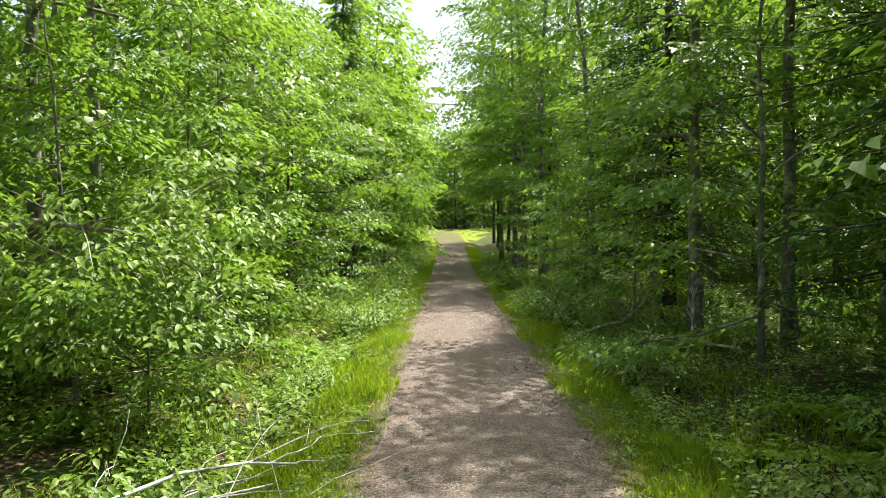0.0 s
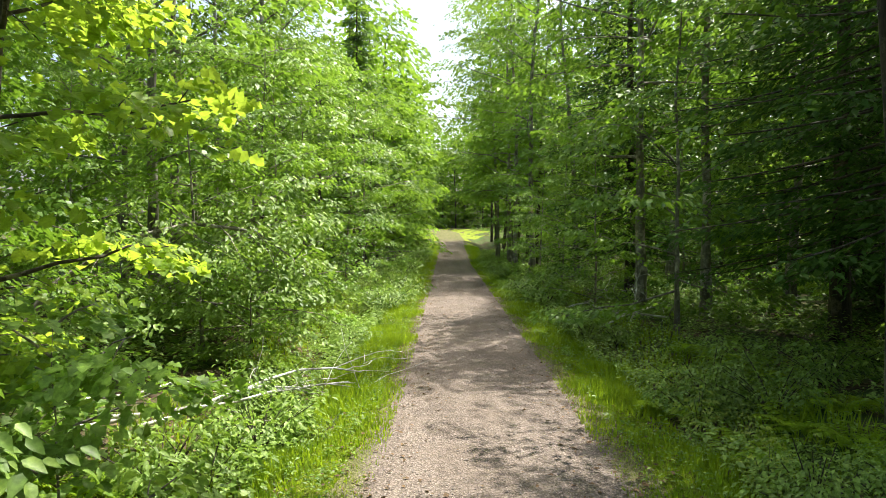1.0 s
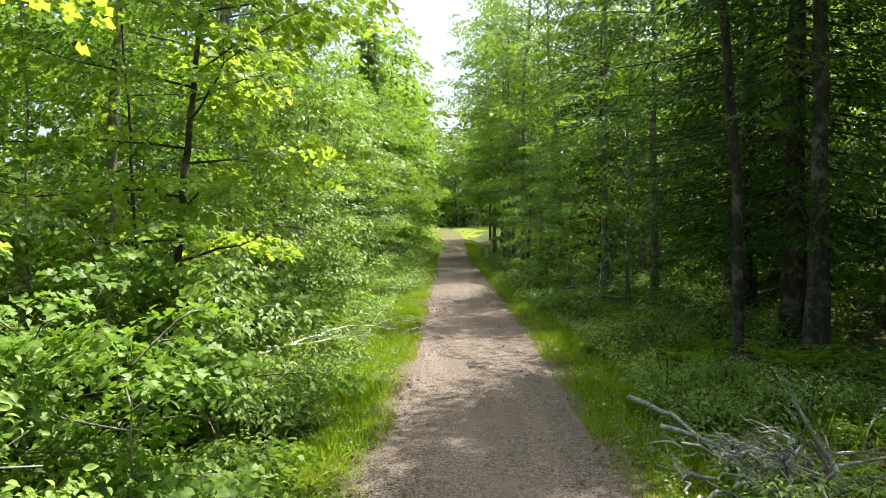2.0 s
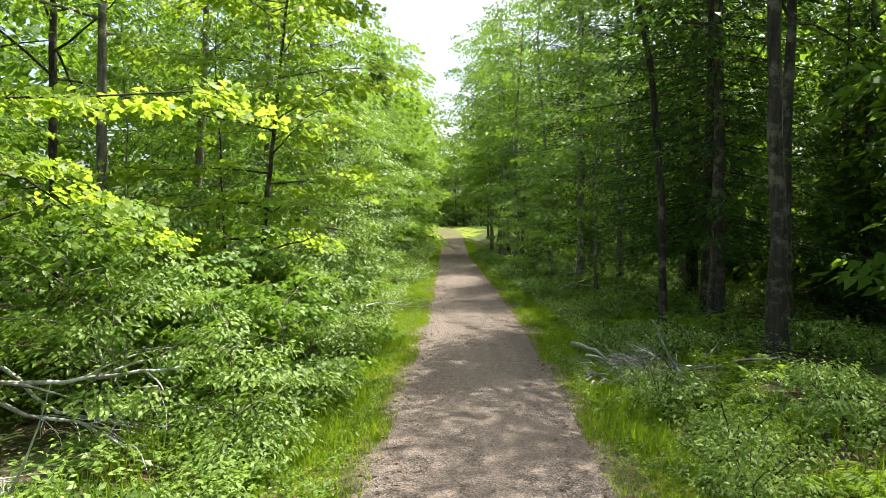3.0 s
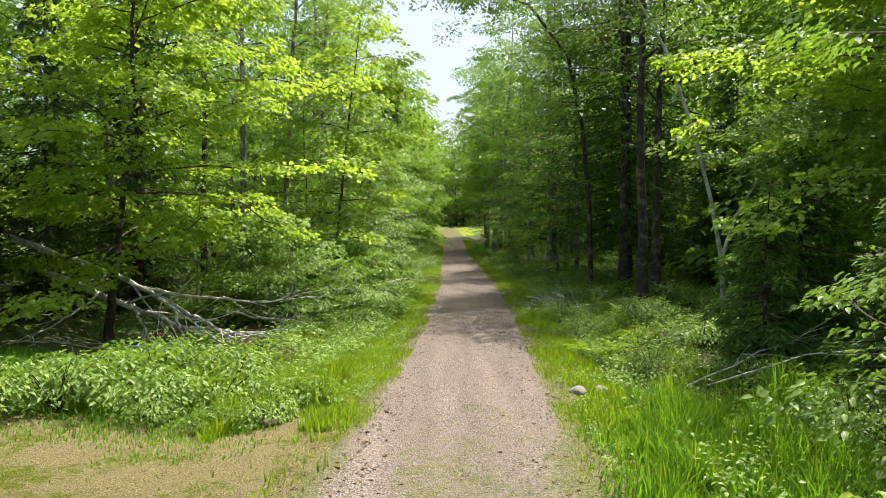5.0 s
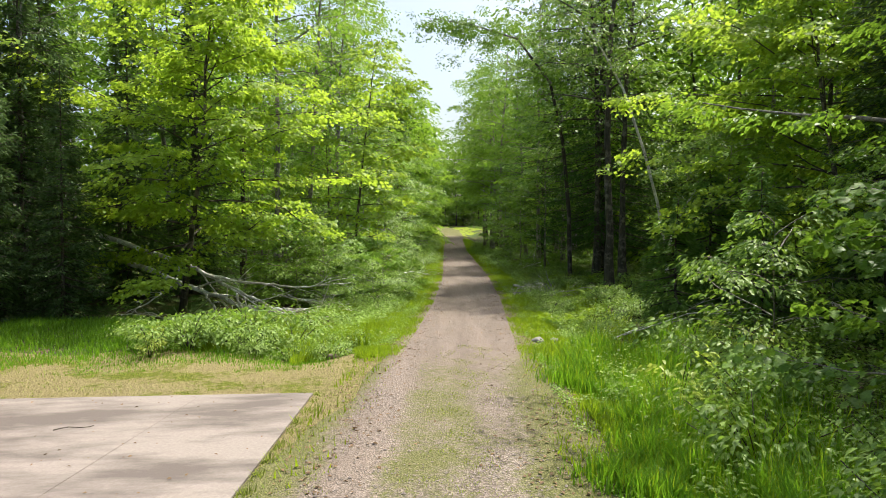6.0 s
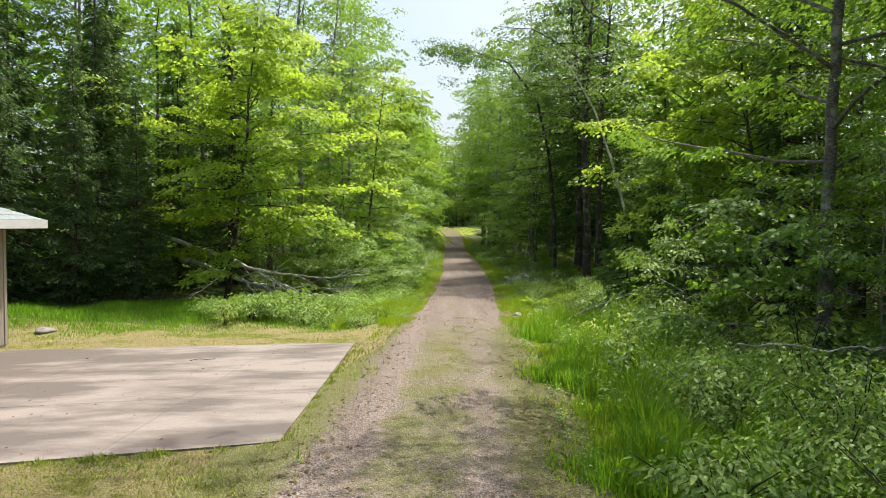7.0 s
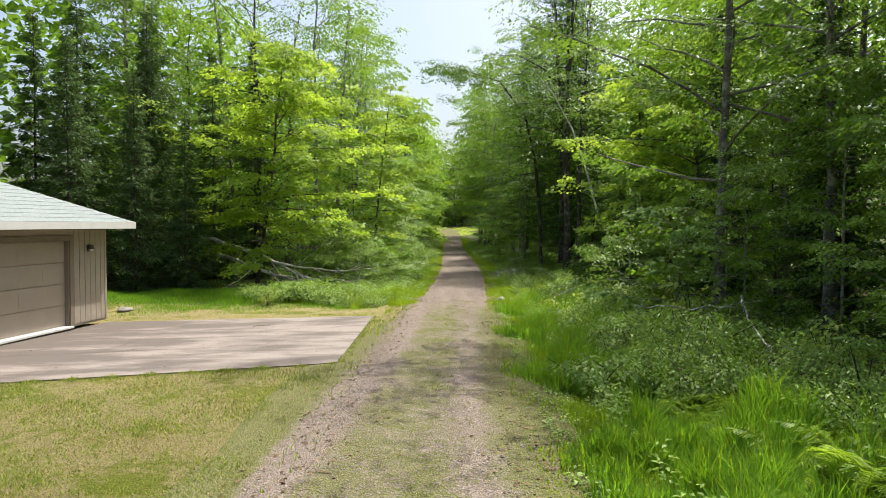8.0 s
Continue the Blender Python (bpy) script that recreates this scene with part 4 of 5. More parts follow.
# ---- shrubs and ferns ----
def shrubs(pool, n, xr, yr, sc, keep=lambda x, y: True):
    for _ in range(n):
        y = rng.uniform(*yr)
        x = float(centre(y)) + rng.uniform(*xr)
        if keep(x, y):
            grow(pool[rng.integers(len(pool))], x, y, rng.uniform(0, 360), rng.uniform(*sc))


shrubs(BUSH, 32, (-4.2, -2.3), (-13, 14), (0.6, 1.1), lambda x, y: not (y < -4 and x < -3.2) and not (0 < y < 9 and x < -3.0))
shrubs(BRAMBLE + BUSH[:1], 50, (2.3, 4.4), (-32, 14), (0.7, 1.2), lambda x, y: not (-24 < y < -14 and x < 2.2) and not (y < -27.2 and x < 3.6))
shrubs(BUSH_DARK, 26, (-8, -4.2), (-2, 20), (0.8, 1.3), lambda x, y: not 2.5 < y < 9)
shrubs(BUSH, 34, (4.0, 8.5), (-32, 20), (0.6, 1.2))
shrubs(BUSH_DARK, 8, (5.0, 8.5), (-32, 20), (0.8, 1.2))
shrubs(BUSH, 30, (-3.4, -2.1), (14, 50), (0.8, 1.4))
shrubs(BUSH, 30, (2.1, 3.6), (14, 50), (0.8, 1.4))
shrubs(FERNS, 40, (2.4, 5.2), (-14, 12), (0.7, 1.2))
shrubs(FERNS, 22, (2.9, 4.8), (-32.0, -26.0), (0.8, 1.3))
for fx, fy, fs in ((2.45, -29.7, 1.1), (2.75, -29.2, 1.2), (3.0, -29.0, 1.2), (2.35, -30.2, 1.0), (2.8, -29.8, 1.2), (3.15, -29.4, 1.2), (2.6, -28.8, 0.9), (3.3, -28.6, 1.1)):
    grow(FERNS[int(fx * 20) % 2], fx, fy, fx * 900, fs)
shrubs(BRAMBLE, 24, (3.2, 6.0), (-33, -20), (0.8, 1.25))
for bx, by, bs in ((-6.3, -13.7, 0.7), (-5.7, -13.4, 0.85), (-5.0, -13.1, 0.8), (-4.4, -13.3, 0.7), (-3.8, -12.7, 0.75), (-3.2, -12.4, 0.6), (-4.9, -12.2, 0.9), (-4.0, -11.6, 0.8), (-5.9, -12.4, 0.9)):
    grow(BUSH[int(-bx * 10) % 4], bx, by, bx * 50, 1.3 * bs)
for bx, by, bs in ((-2.9, -13.6, 0.5), (-3.6, -13.9, 0.45), (-2.6, -12.9, 0.55), (-4.3, -13.8, 0.5), (-7.0, -12.8, 0.6)):
    grow(BUSH[int(-bx * 7) % 4], bx, by, bx * 70, 1.3 * bs)
shrubs(FERNS, 14, (-4.4, -2.6), (-4, 3), (0.7, 1.0))

for bx, by, bs in ((2.42, -17.9, 0.95), (2.75, -18.2, 0.6), (4.1, -16.2, 0.9), (3.7, -16.6, 0.7), (4.5, -15.8, 0.8), (4.83, -26.1, 0.65), (5.05, -25.7, 0.85), (4.7, -21.0, 1.25), (3.0, 4.2, 0.55), (3.3, 3.4, 0.5), (2.9, 2.2, 0.5), (-6.1, -14.3, 0.55), (3.4, 6.2, 0.6)):
    grow(YOUNG[0], bx, by, bx * 77, bs)

# ---- grass ----
def blades(name, label, n, region, height, width, material, seed, lean=0.35, simple=True):
    g = np.random.default_rng(seed)
    x, y, h = region(g, n)
    z = ground_z(x, y)
    az = g.uniform(0, 2 * np.pi, len(x))
    hh = height * h * g.uniform(0.5, 1.25, len(x))
    w = width * g.uniform(0.6, 1.3, len(x))
    bend = lean * hh * g.uniform(0.2, 1.6, len(x))
    tx, ty = np.cos(az), np.sin(az)
    p = np.column_stack([x, y, z - 0.01])
    side = np.column_stack([-ty, tx, np.zeros_like(tx)])
    if simple:
        tip = p + np.column_stack([tx * bend, ty * bend, hh])
        v = np.stack([p - side * w[:, None] * 1.3, p + side * w[:, None] * 1.3, tip], 1).reshape(-1, 3)
        me = mesh_of(name, v, [np.arange(len(x))[:, None] * 3 + np.array([[0, 1, 2]])], material)
        return tagged(new(name, me), label, "grass", kind="stuff")
    mid = p + np.column_stack([tx * bend * 0.3, ty * bend * 0.3, hh * 0.6])
    tip = p + np.column_stack([tx * bend, ty * bend, hh])
    v = np.stack([p - side * w[:, None], p + side * w[:, None], mid + side * w[:, None] * 0.7, tip, mid - side * w[:, None] * 0.7], 1).reshape(-1, 3)
    i = np.arange(len(x))[:, None] * 5
    me = mesh_of(name, v, [i + np.array([[0, 1, 2, 4]]), i + np.array([[4, 2, 3]])], material)
    return tagged(new(name, me), label, "grass", kind="stuff")


def along_road(y0, y1, inner, outer, power=1.6, both=(-1, 1)):
    def region(g, n):
        y = y0 + (y1 - y0) * g.random(n) ** power
        sd = g.choice(both, n)
        d = g.uniform(inner, outer, n)
        clump = 0.65 + 0.5 * np.sin(x_ := y * 2.1 + sd * 3) * np.sin(y * 0.83 + d * 2.2)
        x = centre(y) + sd * d
        ok = ~((x < -2.3) & (y < -13.5)) & ~((sd < 0) & (y < -14.5) & (g.random(n) < 0.85)) & ~((y < -15) & (d < 1.7) & (g.random(n) < 0.75))
        return x[ok], y[ok], np.clip(clump * (0.45 + 0.75 * (d - inner) / (outer - inner)), 0.25, 1.4)[ok]
    return region


def patch(xr, yr, sign):
    def region(g, n):
        x, y = g.uniform(*xr, n), g.uniform(*yr, n)
        near = g.random(n) < 0.72
        x, y = np.where(near, g.uniform(-9, -1.5, n), x), np.where(near, g.uniform(-34, -23.5, n), y)
        keep = (x < centre(y) - 1.6) & ~((y > -23.97 + 0.167 * (x + 2.48)) & (y < -17.02) & (x < -2.47) & (x > -11)) & ~((x < -9.5) & (y < -16.5))
        lush = np.sin(x * 1.9 + y * 0.9) * np.sin(y * 1.6 - x * 0.7) + 0.6 * np.sin(x * 5.3 + y * 3.1) * np.sin(y * 4.7 - x * 2.3) + 0.5 * np.sin(x * 11 - y * 8) * np.sin(y * 13 + x * 6)
        keep &= sign * lush > g.uniform(-0.9, 0.7, n)
        return x[keep], y[keep], np.clip(0.8 + 0.3 * np.sin(x * 2.7 + y) * np.sin(y * 2.3), 0.4, 1.2)[keep]
    return region


def tall_patch(g, n):
    y = np.where(g.random(n) < 0.45, g.uniform(-32.8, -27.6, n), g.uniform(-26.0, -13.0, n))
    x = centre(y) + 2.0 + 0.3 * np.sin(y * 1.3) + 0.25 * np.sin(y * 3.1) + np.abs(g.normal(0, 1.15, n)) - 0.5 * g.random(n) ** 3
    clump = 0.72 + 0.4 * np.sin(x * 4.1 + y * 1.3) * np.sin(y * 2.9) + 0.15 * np.sin(x * 9 - y * 7)
    keep = clump > 0.42 + 0.2 * g.random(n)
    rise = 0.45 + 0.55 * smooth(1.7, 2.8, x - centre(y))
    return x[keep], y[keep], np.clip(clump * rise, 0.25, 1.2)[keep]


def edge_strip(g, n):
    x, y = g.uniform(-13.5, -2.6, n), -15.6 + 6.2 * g.random(n) ** 0.8
    k = (np.sin(x * 2.3 + y) + np.sin(y * 3.1 - x * 1.7) + (y + 15.6)) > g.uniform(-0.6, 1.6, n)
    k &= ~((x > -6.5) & (y > -12.0))
    return x[k], y[k], np.clip(0.35 + 0.3 * (y + 15.6), 0.35, 1.1)[k]


def weedy_strip(g, n):
    x, y = g.uniform(-6.6, -2.2, n), -15.4 + 4.4 * g.random(n)
    edge = -14.9 + 0.55 * (-2.0 - x) + 0.45 * np.sin(x * 2.6) + 0.25 * np.sin(x * 6.1)
    clump = 0.5 + 0.5 * np.sin(x * 4.3 + y * 1.7) * np.sin(y * 3.9 - x) + 0.25 * np.sin(x * 11 + y * 9)
    k = ~((np.abs(x + 2.75) < 0.55) & (y < -13.2)) & (y > edge + g.exponential(0.25, n)) & (clump > g.uniform(0, 0.8, n))
    return x[k], y[k], np.clip((0.3 + 0.7 * (y - edge)) * (0.5 + clump), 0.3, 1.2)[k]


def slab_edge(g, n):
    t = g.random(n)
    near = g.random(n) < 0.7
    a, b, c = CORNERS[3], CORNERS[2], CORNERS[1]
    x = np.where(near, a[0] + (b[0] - a[0]) * t, b[0] + (c[0] - b[0]) * t + 0.02 + np.abs(g.normal(0, 0.07, n)))
    y = np.where(near, a[1] + (b[1] - a[1]) * t - 0.01 - np.abs(g.normal(0, 0.07, n)), b[1] + (c[1] - b[1]) * t)
    k = np.sin(t * 61) + np.sin(t * 23 + 2) > g.uniform(-2.2, 1.2, n)
    return x[k], y[k], np.clip(0.7 + 0.4 * np.sin(t * 90), 0.4, 1.1)[k]


def middle_strip(g, n):
    y = g.uniform(-34, -13.5, n)
    off = np.where(g.random(n) < 0.6, g.normal(0.15, 0.28, n), g.choice([-1, 1], n) * g.uniform(1.0, 1.8, n))
    k = (np.sin(y * 1.9 + off * 7) + np.sin(y * 3.1 - off * 11) + np.sin(y * 7.7 + off * 5)) > g.uniform(-1.0, 1.4, n)
    return (centre(y) + off)[k], y[k], np.full(k.sum(), 0.8)


blades("verge_grass", "bright green grass along both edges of the gravel", 270000, along_road(-34, 60, 1.08, 2.3, 1.35), 0.20, 0.010, GRASS, 201, 0.5)
blades("ditch_grass", "long green grass in the ditch among shrubs", 40000, along_road(-34, 24, 2.0, 4.2, 1.2), 0.34, 0.010, GRASS, 202, 0.5)
blades("tall_grass", "tall bright green grass beside the track", 56000, tall_patch, 0.60, 0.010, TALLGRASS, 203, 0.5, False)
blades("seeding_grass", "pale green grass stems standing in the tall grass", 12000, tall_patch, 0.75, 0.006, GRASS, 207, 0.4, False)
blades("lawn_grass", "short mown green lawn blades", 120000, patch((-14, -1.5), (-34, -13.4), 1), 0.07, 0.009, LAWNGRASS, 204, 0.9)
blades("straw_grass", "short dry straw-coloured lawn blades", 120000, patch((-14, -1.5), (-34, -14.0), -1), 0.050, 0.009, DRYGRASS, 205, 1.2)
blades("slab_grass", "green grass growing over the edge of the concrete", 6500, slab_edge, 0.08, 0.009, LAWNGRASS, 211, 0.8)
blades("edge_grass", "rough green grass between the lawn and the wood", 40000, edge_strip, 0.13, 0.010, TALLGRASS, 208, 0.5)
blades("weedy_grass", "knee-high green grass and weeds at the track's edge", 46000, weedy_strip, 0.38, 0.010, GRASS, 209, 0.55)
blades("track_grass", "sparse dry grass between the wheel tracks", 22000, middle_strip, 0.05, 0.008, DRYGRASS, 206, 0.8)
blades("track_weeds", "low green grass and weeds between the wheel tracks", 36000, middle_strip, 0.06, 0.010, LAWNGRASS, 210, 0.9)


# ---- low leafy undergrowth ----
def undergrowth(name, label, n, region, height, leaf, material, seed, per=9):
    """Low plants: each a leaning stem with leaves set round it, the upper ones smaller."""
    g = np.random.default_rng(seed)
    x, y = region(g, n // per)
    m = len(x)
    h = height * (0.35 + 0.9 * g.random(m)) * (0.75 + 0.45 * np.sin(x * 2.3 + y) * np.sin(y * 1.7 - x))
    lean = g.normal(0, 0.22, (m, 2)) * h[:, None]
    u = np.linspace(0.30, 1.0, per)[None] + g.normal(0, 0.05, (m, per))
    az = np.arange(per)[None] * 2.4 + g.uniform(0, 6.28, (m, 1)) + g.normal(0, 0.3, (m, per))
    out = np.stack([np.cos(az), np.sin(az)], -1)
    base = np.empty((m, per, 3))
    base[..., :2] = np.stack([x, y], -1)[:, None] + lean[:, None] * u[..., None] + out * (0.25 * leaf + 0.10 * h[:, None, None] * g.random((m, per, 1)))
    base[..., 2] = ground_z(x, y)[:, None] + np.maximum(0.03, h[:, None] * u)
    along = np.concatenate([out, g.normal(-0.05, 0.25, (m, per, 1)) + 0.5 * (u[..., None] - 0.6)], -1)
    up = np.array([0, 0, 1.0]) + np.repeat(g.normal(0, 0.25, (m, 1, 3)), per, 1) + g.normal(0, 0.2, (m, per, 3))
    size = leaf * (1.45 - 0.6 * u) * g.uniform(0.75, 1.2, (m, per)) * g.uniform(0.75, 1.12, (m, 1))
    me = leaf_mesh(name, base.reshape(-1, 3), along.reshape(-1, 3), up.reshape(-1, 3), size.ravel(), material, 0.52)
    return tagged(new(name, me), label, "undergrowth", kind="stuff")


def wild(side, d0, d1, y0, y1, power=1.3):
    def region(g, n):
        y = y0 + (y1 - y0) * g.random(n) ** power
        d = d0 + (d1 - d0) * g.random(n) ** 1.4
        x = centre(y) + side * d
        keep = (np.sin(x * 1.9 + 0.7 * y) * np.sin(y * 1.3 - 0.5 * x) + 0.5 * np.sin(x * 4.3) * np.sin(y * 3.7)) > g.uniform(-1.1, 0.25, n)
        keep &= ~((np.abs(x + 7.0) < 2.5) & (np.abs(y + 6.0) < 2.3)) & ~((x + 4.6) ** 2 + (y - 5.9) ** 2 < 2.2) & ~((x > -4.2) & (x < -1.4) & (np.abs(y - 3.4 - 1.1 * (x + 4.2)) < 0.5))
        keep &= ~((x < -6.8) & (y < -7.5)) & ~((x - 2.9) ** 2 + (y + 2.6) ** 2 < 1.0) & ~((x - 1.5) ** 2 + (y + 12.5) ** 2 < 0.35)
        keep &= ~((y < -27.3) & (x < 3.2 + 0.3 * np.sin(y * 3)) & (x > 1.4))
        return x[keep], y[keep]
    return region


undergrowth("undergrowth", "low leafy plants covering the ground", 62000, wild(-1, 2.2, 9, -13, 30), 0.50, 0.105, SHRUB, 301)
undergrowth("undergrowth", "low leafy plants covering the ground", 96000, wild(1, 2.2, 9, -33, 30), 0.50, 0.080, SHRUB, 302)
undergrowth("verge_weeds", "small leafy weeds among the verge grass", 15000, wild(-1, 1.4, 2.6, -13, 34), 0.16, 0.055, SHRUB, 305, 6)
undergrowth("verge_weeds", "small leafy weeds among the verge grass", 18000, wild(1, 1.4, 2.6, -33, 34), 0.17, 0.055, SHRUB, 306, 6)
undergrowth("far_undergrowth", "low green plants deeper in the wood", 40000, wild(1, 5.0, 20, -30, 90, 1.0), 0.6, 0.17, ASH, 303, 8)
undergrowth("far_undergrowth", "low green plants deeper in the wood", 40000, wild(-1, 4.6, 20, -12, 90, 1.0), 0.6, 0.17, ASH, 304, 8)


# ---- far woods all around ----
def far_woods(name, n, seed):
    g = np.random.default_rng(seed)
    where = g.random(n)
    side = where < 0.62
    end = (where >= 0.62) & (where < 0.86)
    x = np.where(side, g.choice([-1, 1], n) * (17 + 13 * g.random(n) ** 1.3), g.uniform(-30, 30, n))
    y = np.where(side, g.uniform(-60, 125, n), np.where(end, g.uniform(104, 122, n), g.uniform(-62, -52, n)))
    clear = ~((y < -16) & (y > -52) & (x < 0) & (x > -24)) & ~(end & (np.abs(x - centre(y)) < 3))
    x, y = x[clear], y[clear]
    n = len(x)
    top = 15.5 + 3.0 * np.sin(x * 0.8 + y * 0.45) + 2.0 * np.sin(y * 1.1 - x * 0.37)
    z = ground_z(x, y) + top * g.random(n) ** 1.1
    base = np.column_stack([x, y, z])
    az = g.uniform(0, 2 * np.pi, n)
    along = np.column_stack([np.cos(az), np.sin(az), g.normal(-0.2, 0.25, n)])
    up = np.array([0, 0, 1.0]) + g.normal(0, 0.6, (n, 3))
    me = leaf_mesh(name, base, along, up, g.uniform(0.4, 0.9, n), ASH, 0.7)
    return tagged(new(name, me), "dense green wood beyond the nearer trees", "wood", kind="stuff")


far_woods("far_woods", 115000, 401)


# ---- fallen wood ----
def branch_path(rng, a, b, sag=0.1, k=7):
    a, b = np.array(a, float), np.array(b, float)
    u = np.linspace(0, 1, k)
    L = np.linalg.norm(b - a)
    p = a + np.outer(u, b - a) + np.cumsum(rng.normal(0, 0.022 * L, (k, 3)), axis=0) * np.sin(np.pi * u)[:, None]
    p[:, 2] += sag * np.sin(np.pi * u)
    return p


def fallen(name, label, stems, material, seed, twigs=5, category="fallen branch"):
    """Dead wood: main stems as (from, to, radius), each with forks."""
    g = np.random.default_rng(seed)
    thing = tagged(new(name), label, category)
    for *way, r in stems:
        w = Wood()
        a, b = way[0], way[-1]
        if len(way) == 2:
            p = branch_path(g, a, b, min(0.1, 2.0 * r) if r > 0.01 else 0.0)
        else:
            k = 4 * len(way)
            p = np.column_stack([np.interp(np.linspace(0, len(way) - 1, k), np.arange(len(way)), [q[c] for q in way]) for c in range(3)])
            p[1:] += g.normal(0, 0.022, (k - 1, 3))
            p[:, 2] = np.maximum(p[:, 2], ground_z(p[:, 0], p[:, 1]) + 0.6 * r)
        u = np.linspace(0, 1, len(p))
        w.tube(p, r * (1 - 0.7 * u) + 0.25 * min(r, 0.016), 7, 0.06, g)
        L = np.linalg.norm(np.array(b) - np.array(a))
        for j in range(twigs):
            q = g.uniform(0.3, 0.95)
            s = np.array([np.interp(q, u, p[:, c]) for c in range(3)])
            d = unit(np.array(b, float) - np.array(a, float)) + g.normal(0, 0.55, 3) * [1, 1, 0.6]
            e = s + unit(d) * L * g.uniform(0.15, 0.42)
            e[2] = max(e[2], float(ground_z(e[0], e[1])) + 0.02)
            w.tube(branch_path(g, s, e, 0.04, 5), np.linspace(r * 0.42, 0.004, 5), 5)
            for _ in range(2):
                s2 = s + (e - s) * g.uniform(0.4, 0.9)
                e2 = s2 + (unit(d) + g.normal(0, 0.6, 3)) * L * 0.12
                e2[2] = max(e2[2], float(ground_z(e2[0], e2[1])) + 0.02)
                w.tube(branch_path(g, s2, e2, 0.0, 4), np.linspace(r * 0.2, 0.003, 4), 4)
        child("stem", w.mesh("stem", material), thing)
    return thing


def gz(x, y, h=0.0):
    return (x, y, float(ground_z(x, y)) + h)


fallen("fallen_birch", "grey dead birch fallen with its bare limbs on the ground",
       [((-11.6, -4.9, 2.10), (-10.04, -5.2, 1.62), (-9.08, -5.4, 1.33), (-7.91, -5.6, 0.89), (-6.74, -6.0, 0.35), (-6.04, -6.3, 0.11), (-5.04, -6.8, -0.40), 0.085),
        ((-11.2, -4.7, 1.40), (-8.80, -5.4, 0.59), (-7.53, -5.8, 0.21), (-6.43, -6.2, -0.12), (-5.40, -6.7, -0.33), 0.095),
        ((-7.91, -5.6, 0.89), (-7.22, -5.3, 0.68), (-6.18, -5.0, 0.54), (-5.44, -4.8, 0.42), (-4.55, -4.6, 0.49), (-3.64, -4.4, 0.57), 0.045),
        ((-6.60, -6.0, -0.03), (-5.19, -6.5, -0.10), (-4.30, -6.9, -0.25), 0.045),
        ((-8.90, -5.4, 1.28), (-8.60, -6.4, 0.80), (-9.00, -7.6, 0.20), (-9.4, -8.4, -0.1), 0.030),
        ((-7.00, -5.9, 0.45), (-6.70, -6.5, 0.05), (-6.30, -7.1, -0.30), 0.045),
        ((-8.20, -5.5, 0.45), (-7.70, -6.3, 0.15), (-7.10, -7.0, -0.25), 0.040),
        ((-6.90, -7.1, -0.25), (-8.00, -7.3, -0.30), (-9.00, -7.4, -0.30), 0.035)], DEADWOOD, 501, 5, "fallen tree")
fallen("brush_limbs", "dead bare limbs among the shrubs", [(gz(-6.6, -3.6, 0.9), gz(-3.9, -4.6, 0.1), 0.03), (gz(-6.2, -4.6, 0.7), gz(-3.8, -5.4, 0.05), 0.028), (gz(-5.8, -2.6, 0.8), gz(-4.2, -4.2, 0.2), 0.022)], DEADWOOD, 502, 8)
fallen("fallen_sticks", "long bare grey sticks lying across the verge", [(gz(-4.6, 3.1, 0.2), gz(-1.55, 6.2, 0.06), 0.026), (gz(-4.0, 3.3, 0.25), gz(-1.4, 6.5, 0.12), 0.022), (gz(-3.6, 3.6, 0.12), gz(-1.9, 5.6, 0.08), 0.022), (gz(-4.4, 3.9, 0.3), gz(-2.2, 6.2, 0.2), 0.018)], DEADWOOD, 503, 3)
g = np.random.default_rng(511)
heap = [(gz(2.15, -1.05, 0.17), gz(2.75, -1.9, 0.12), 0.028), (gz(3.45, -2.5, 0.05), gz(3.1, -2.0, 0.95), 0.026), (gz(2.9, -2.4, 0.3), gz(5.0, -2.1, 0.35), 0.016), (gz(3.2, -2.0, 0.4), gz(5.6, -1.5, 0.3), 0.014)]
for _ in range(46):
    c0 = np.array([2.85, -2.4]) + g.normal(0, 1, 2) * [0.42, 0.34]
    az, half = g.uniform(0, 6.28), g.uniform(0.25, 0.65)
    e = half * np.array([np.cos(az), np.sin(az)])
    top = 0.66 * math.exp(-((c0[0] - 2.85) ** 2 + (c0[1] + 2.4) ** 2) / 0.35)
    heap.append((gz(*(c0 - e), 0.04 + 0.5 * top * g.random()), gz(*c0, 0.08 + top * g.uniform(0.4, 1.1)), gz(*(c0 + e), 0.05 + top * g.random()), g.uniform(0.009, 0.018)))
fallen("brush_pile", "heap of dead grey branches beside the track", heap, BRUSHWOOD, 504, 3, "brush pile")
fallen("dead_brush", "grey dead brush deeper along the verge", [(gz(3.6, 12.2, 0.2), gz(5.4, 13.0, 0.4), 0.022), (gz(5.2, 12.0, 0.1), gz(3.8, 13.2, 0.5), 0.02), (gz(4.4, 12.4, 0.1), gz(4.7, 12.9, 1.1), 0.02), (gz(3.2, 16, 0.1), gz(5.0, 16.5, 0.35), 0.03)], DEADWOOD, 505, 7, "brush pile")
fallen("dead_branch", "thin grey dead branch lying in the undergrowth", [((5.1, -22.4, 1.15), (4.65, -23.6, 0.98), (4.2, -25.5, 0.66), (4.0, -26.2, 0.45), 0.017), ((3.1, -22.4, 0.95), (4.0, -23.1, 1.02), (4.75, -23.4, 1.05), 0.012)], BRUSHWOOD, 506, 2)
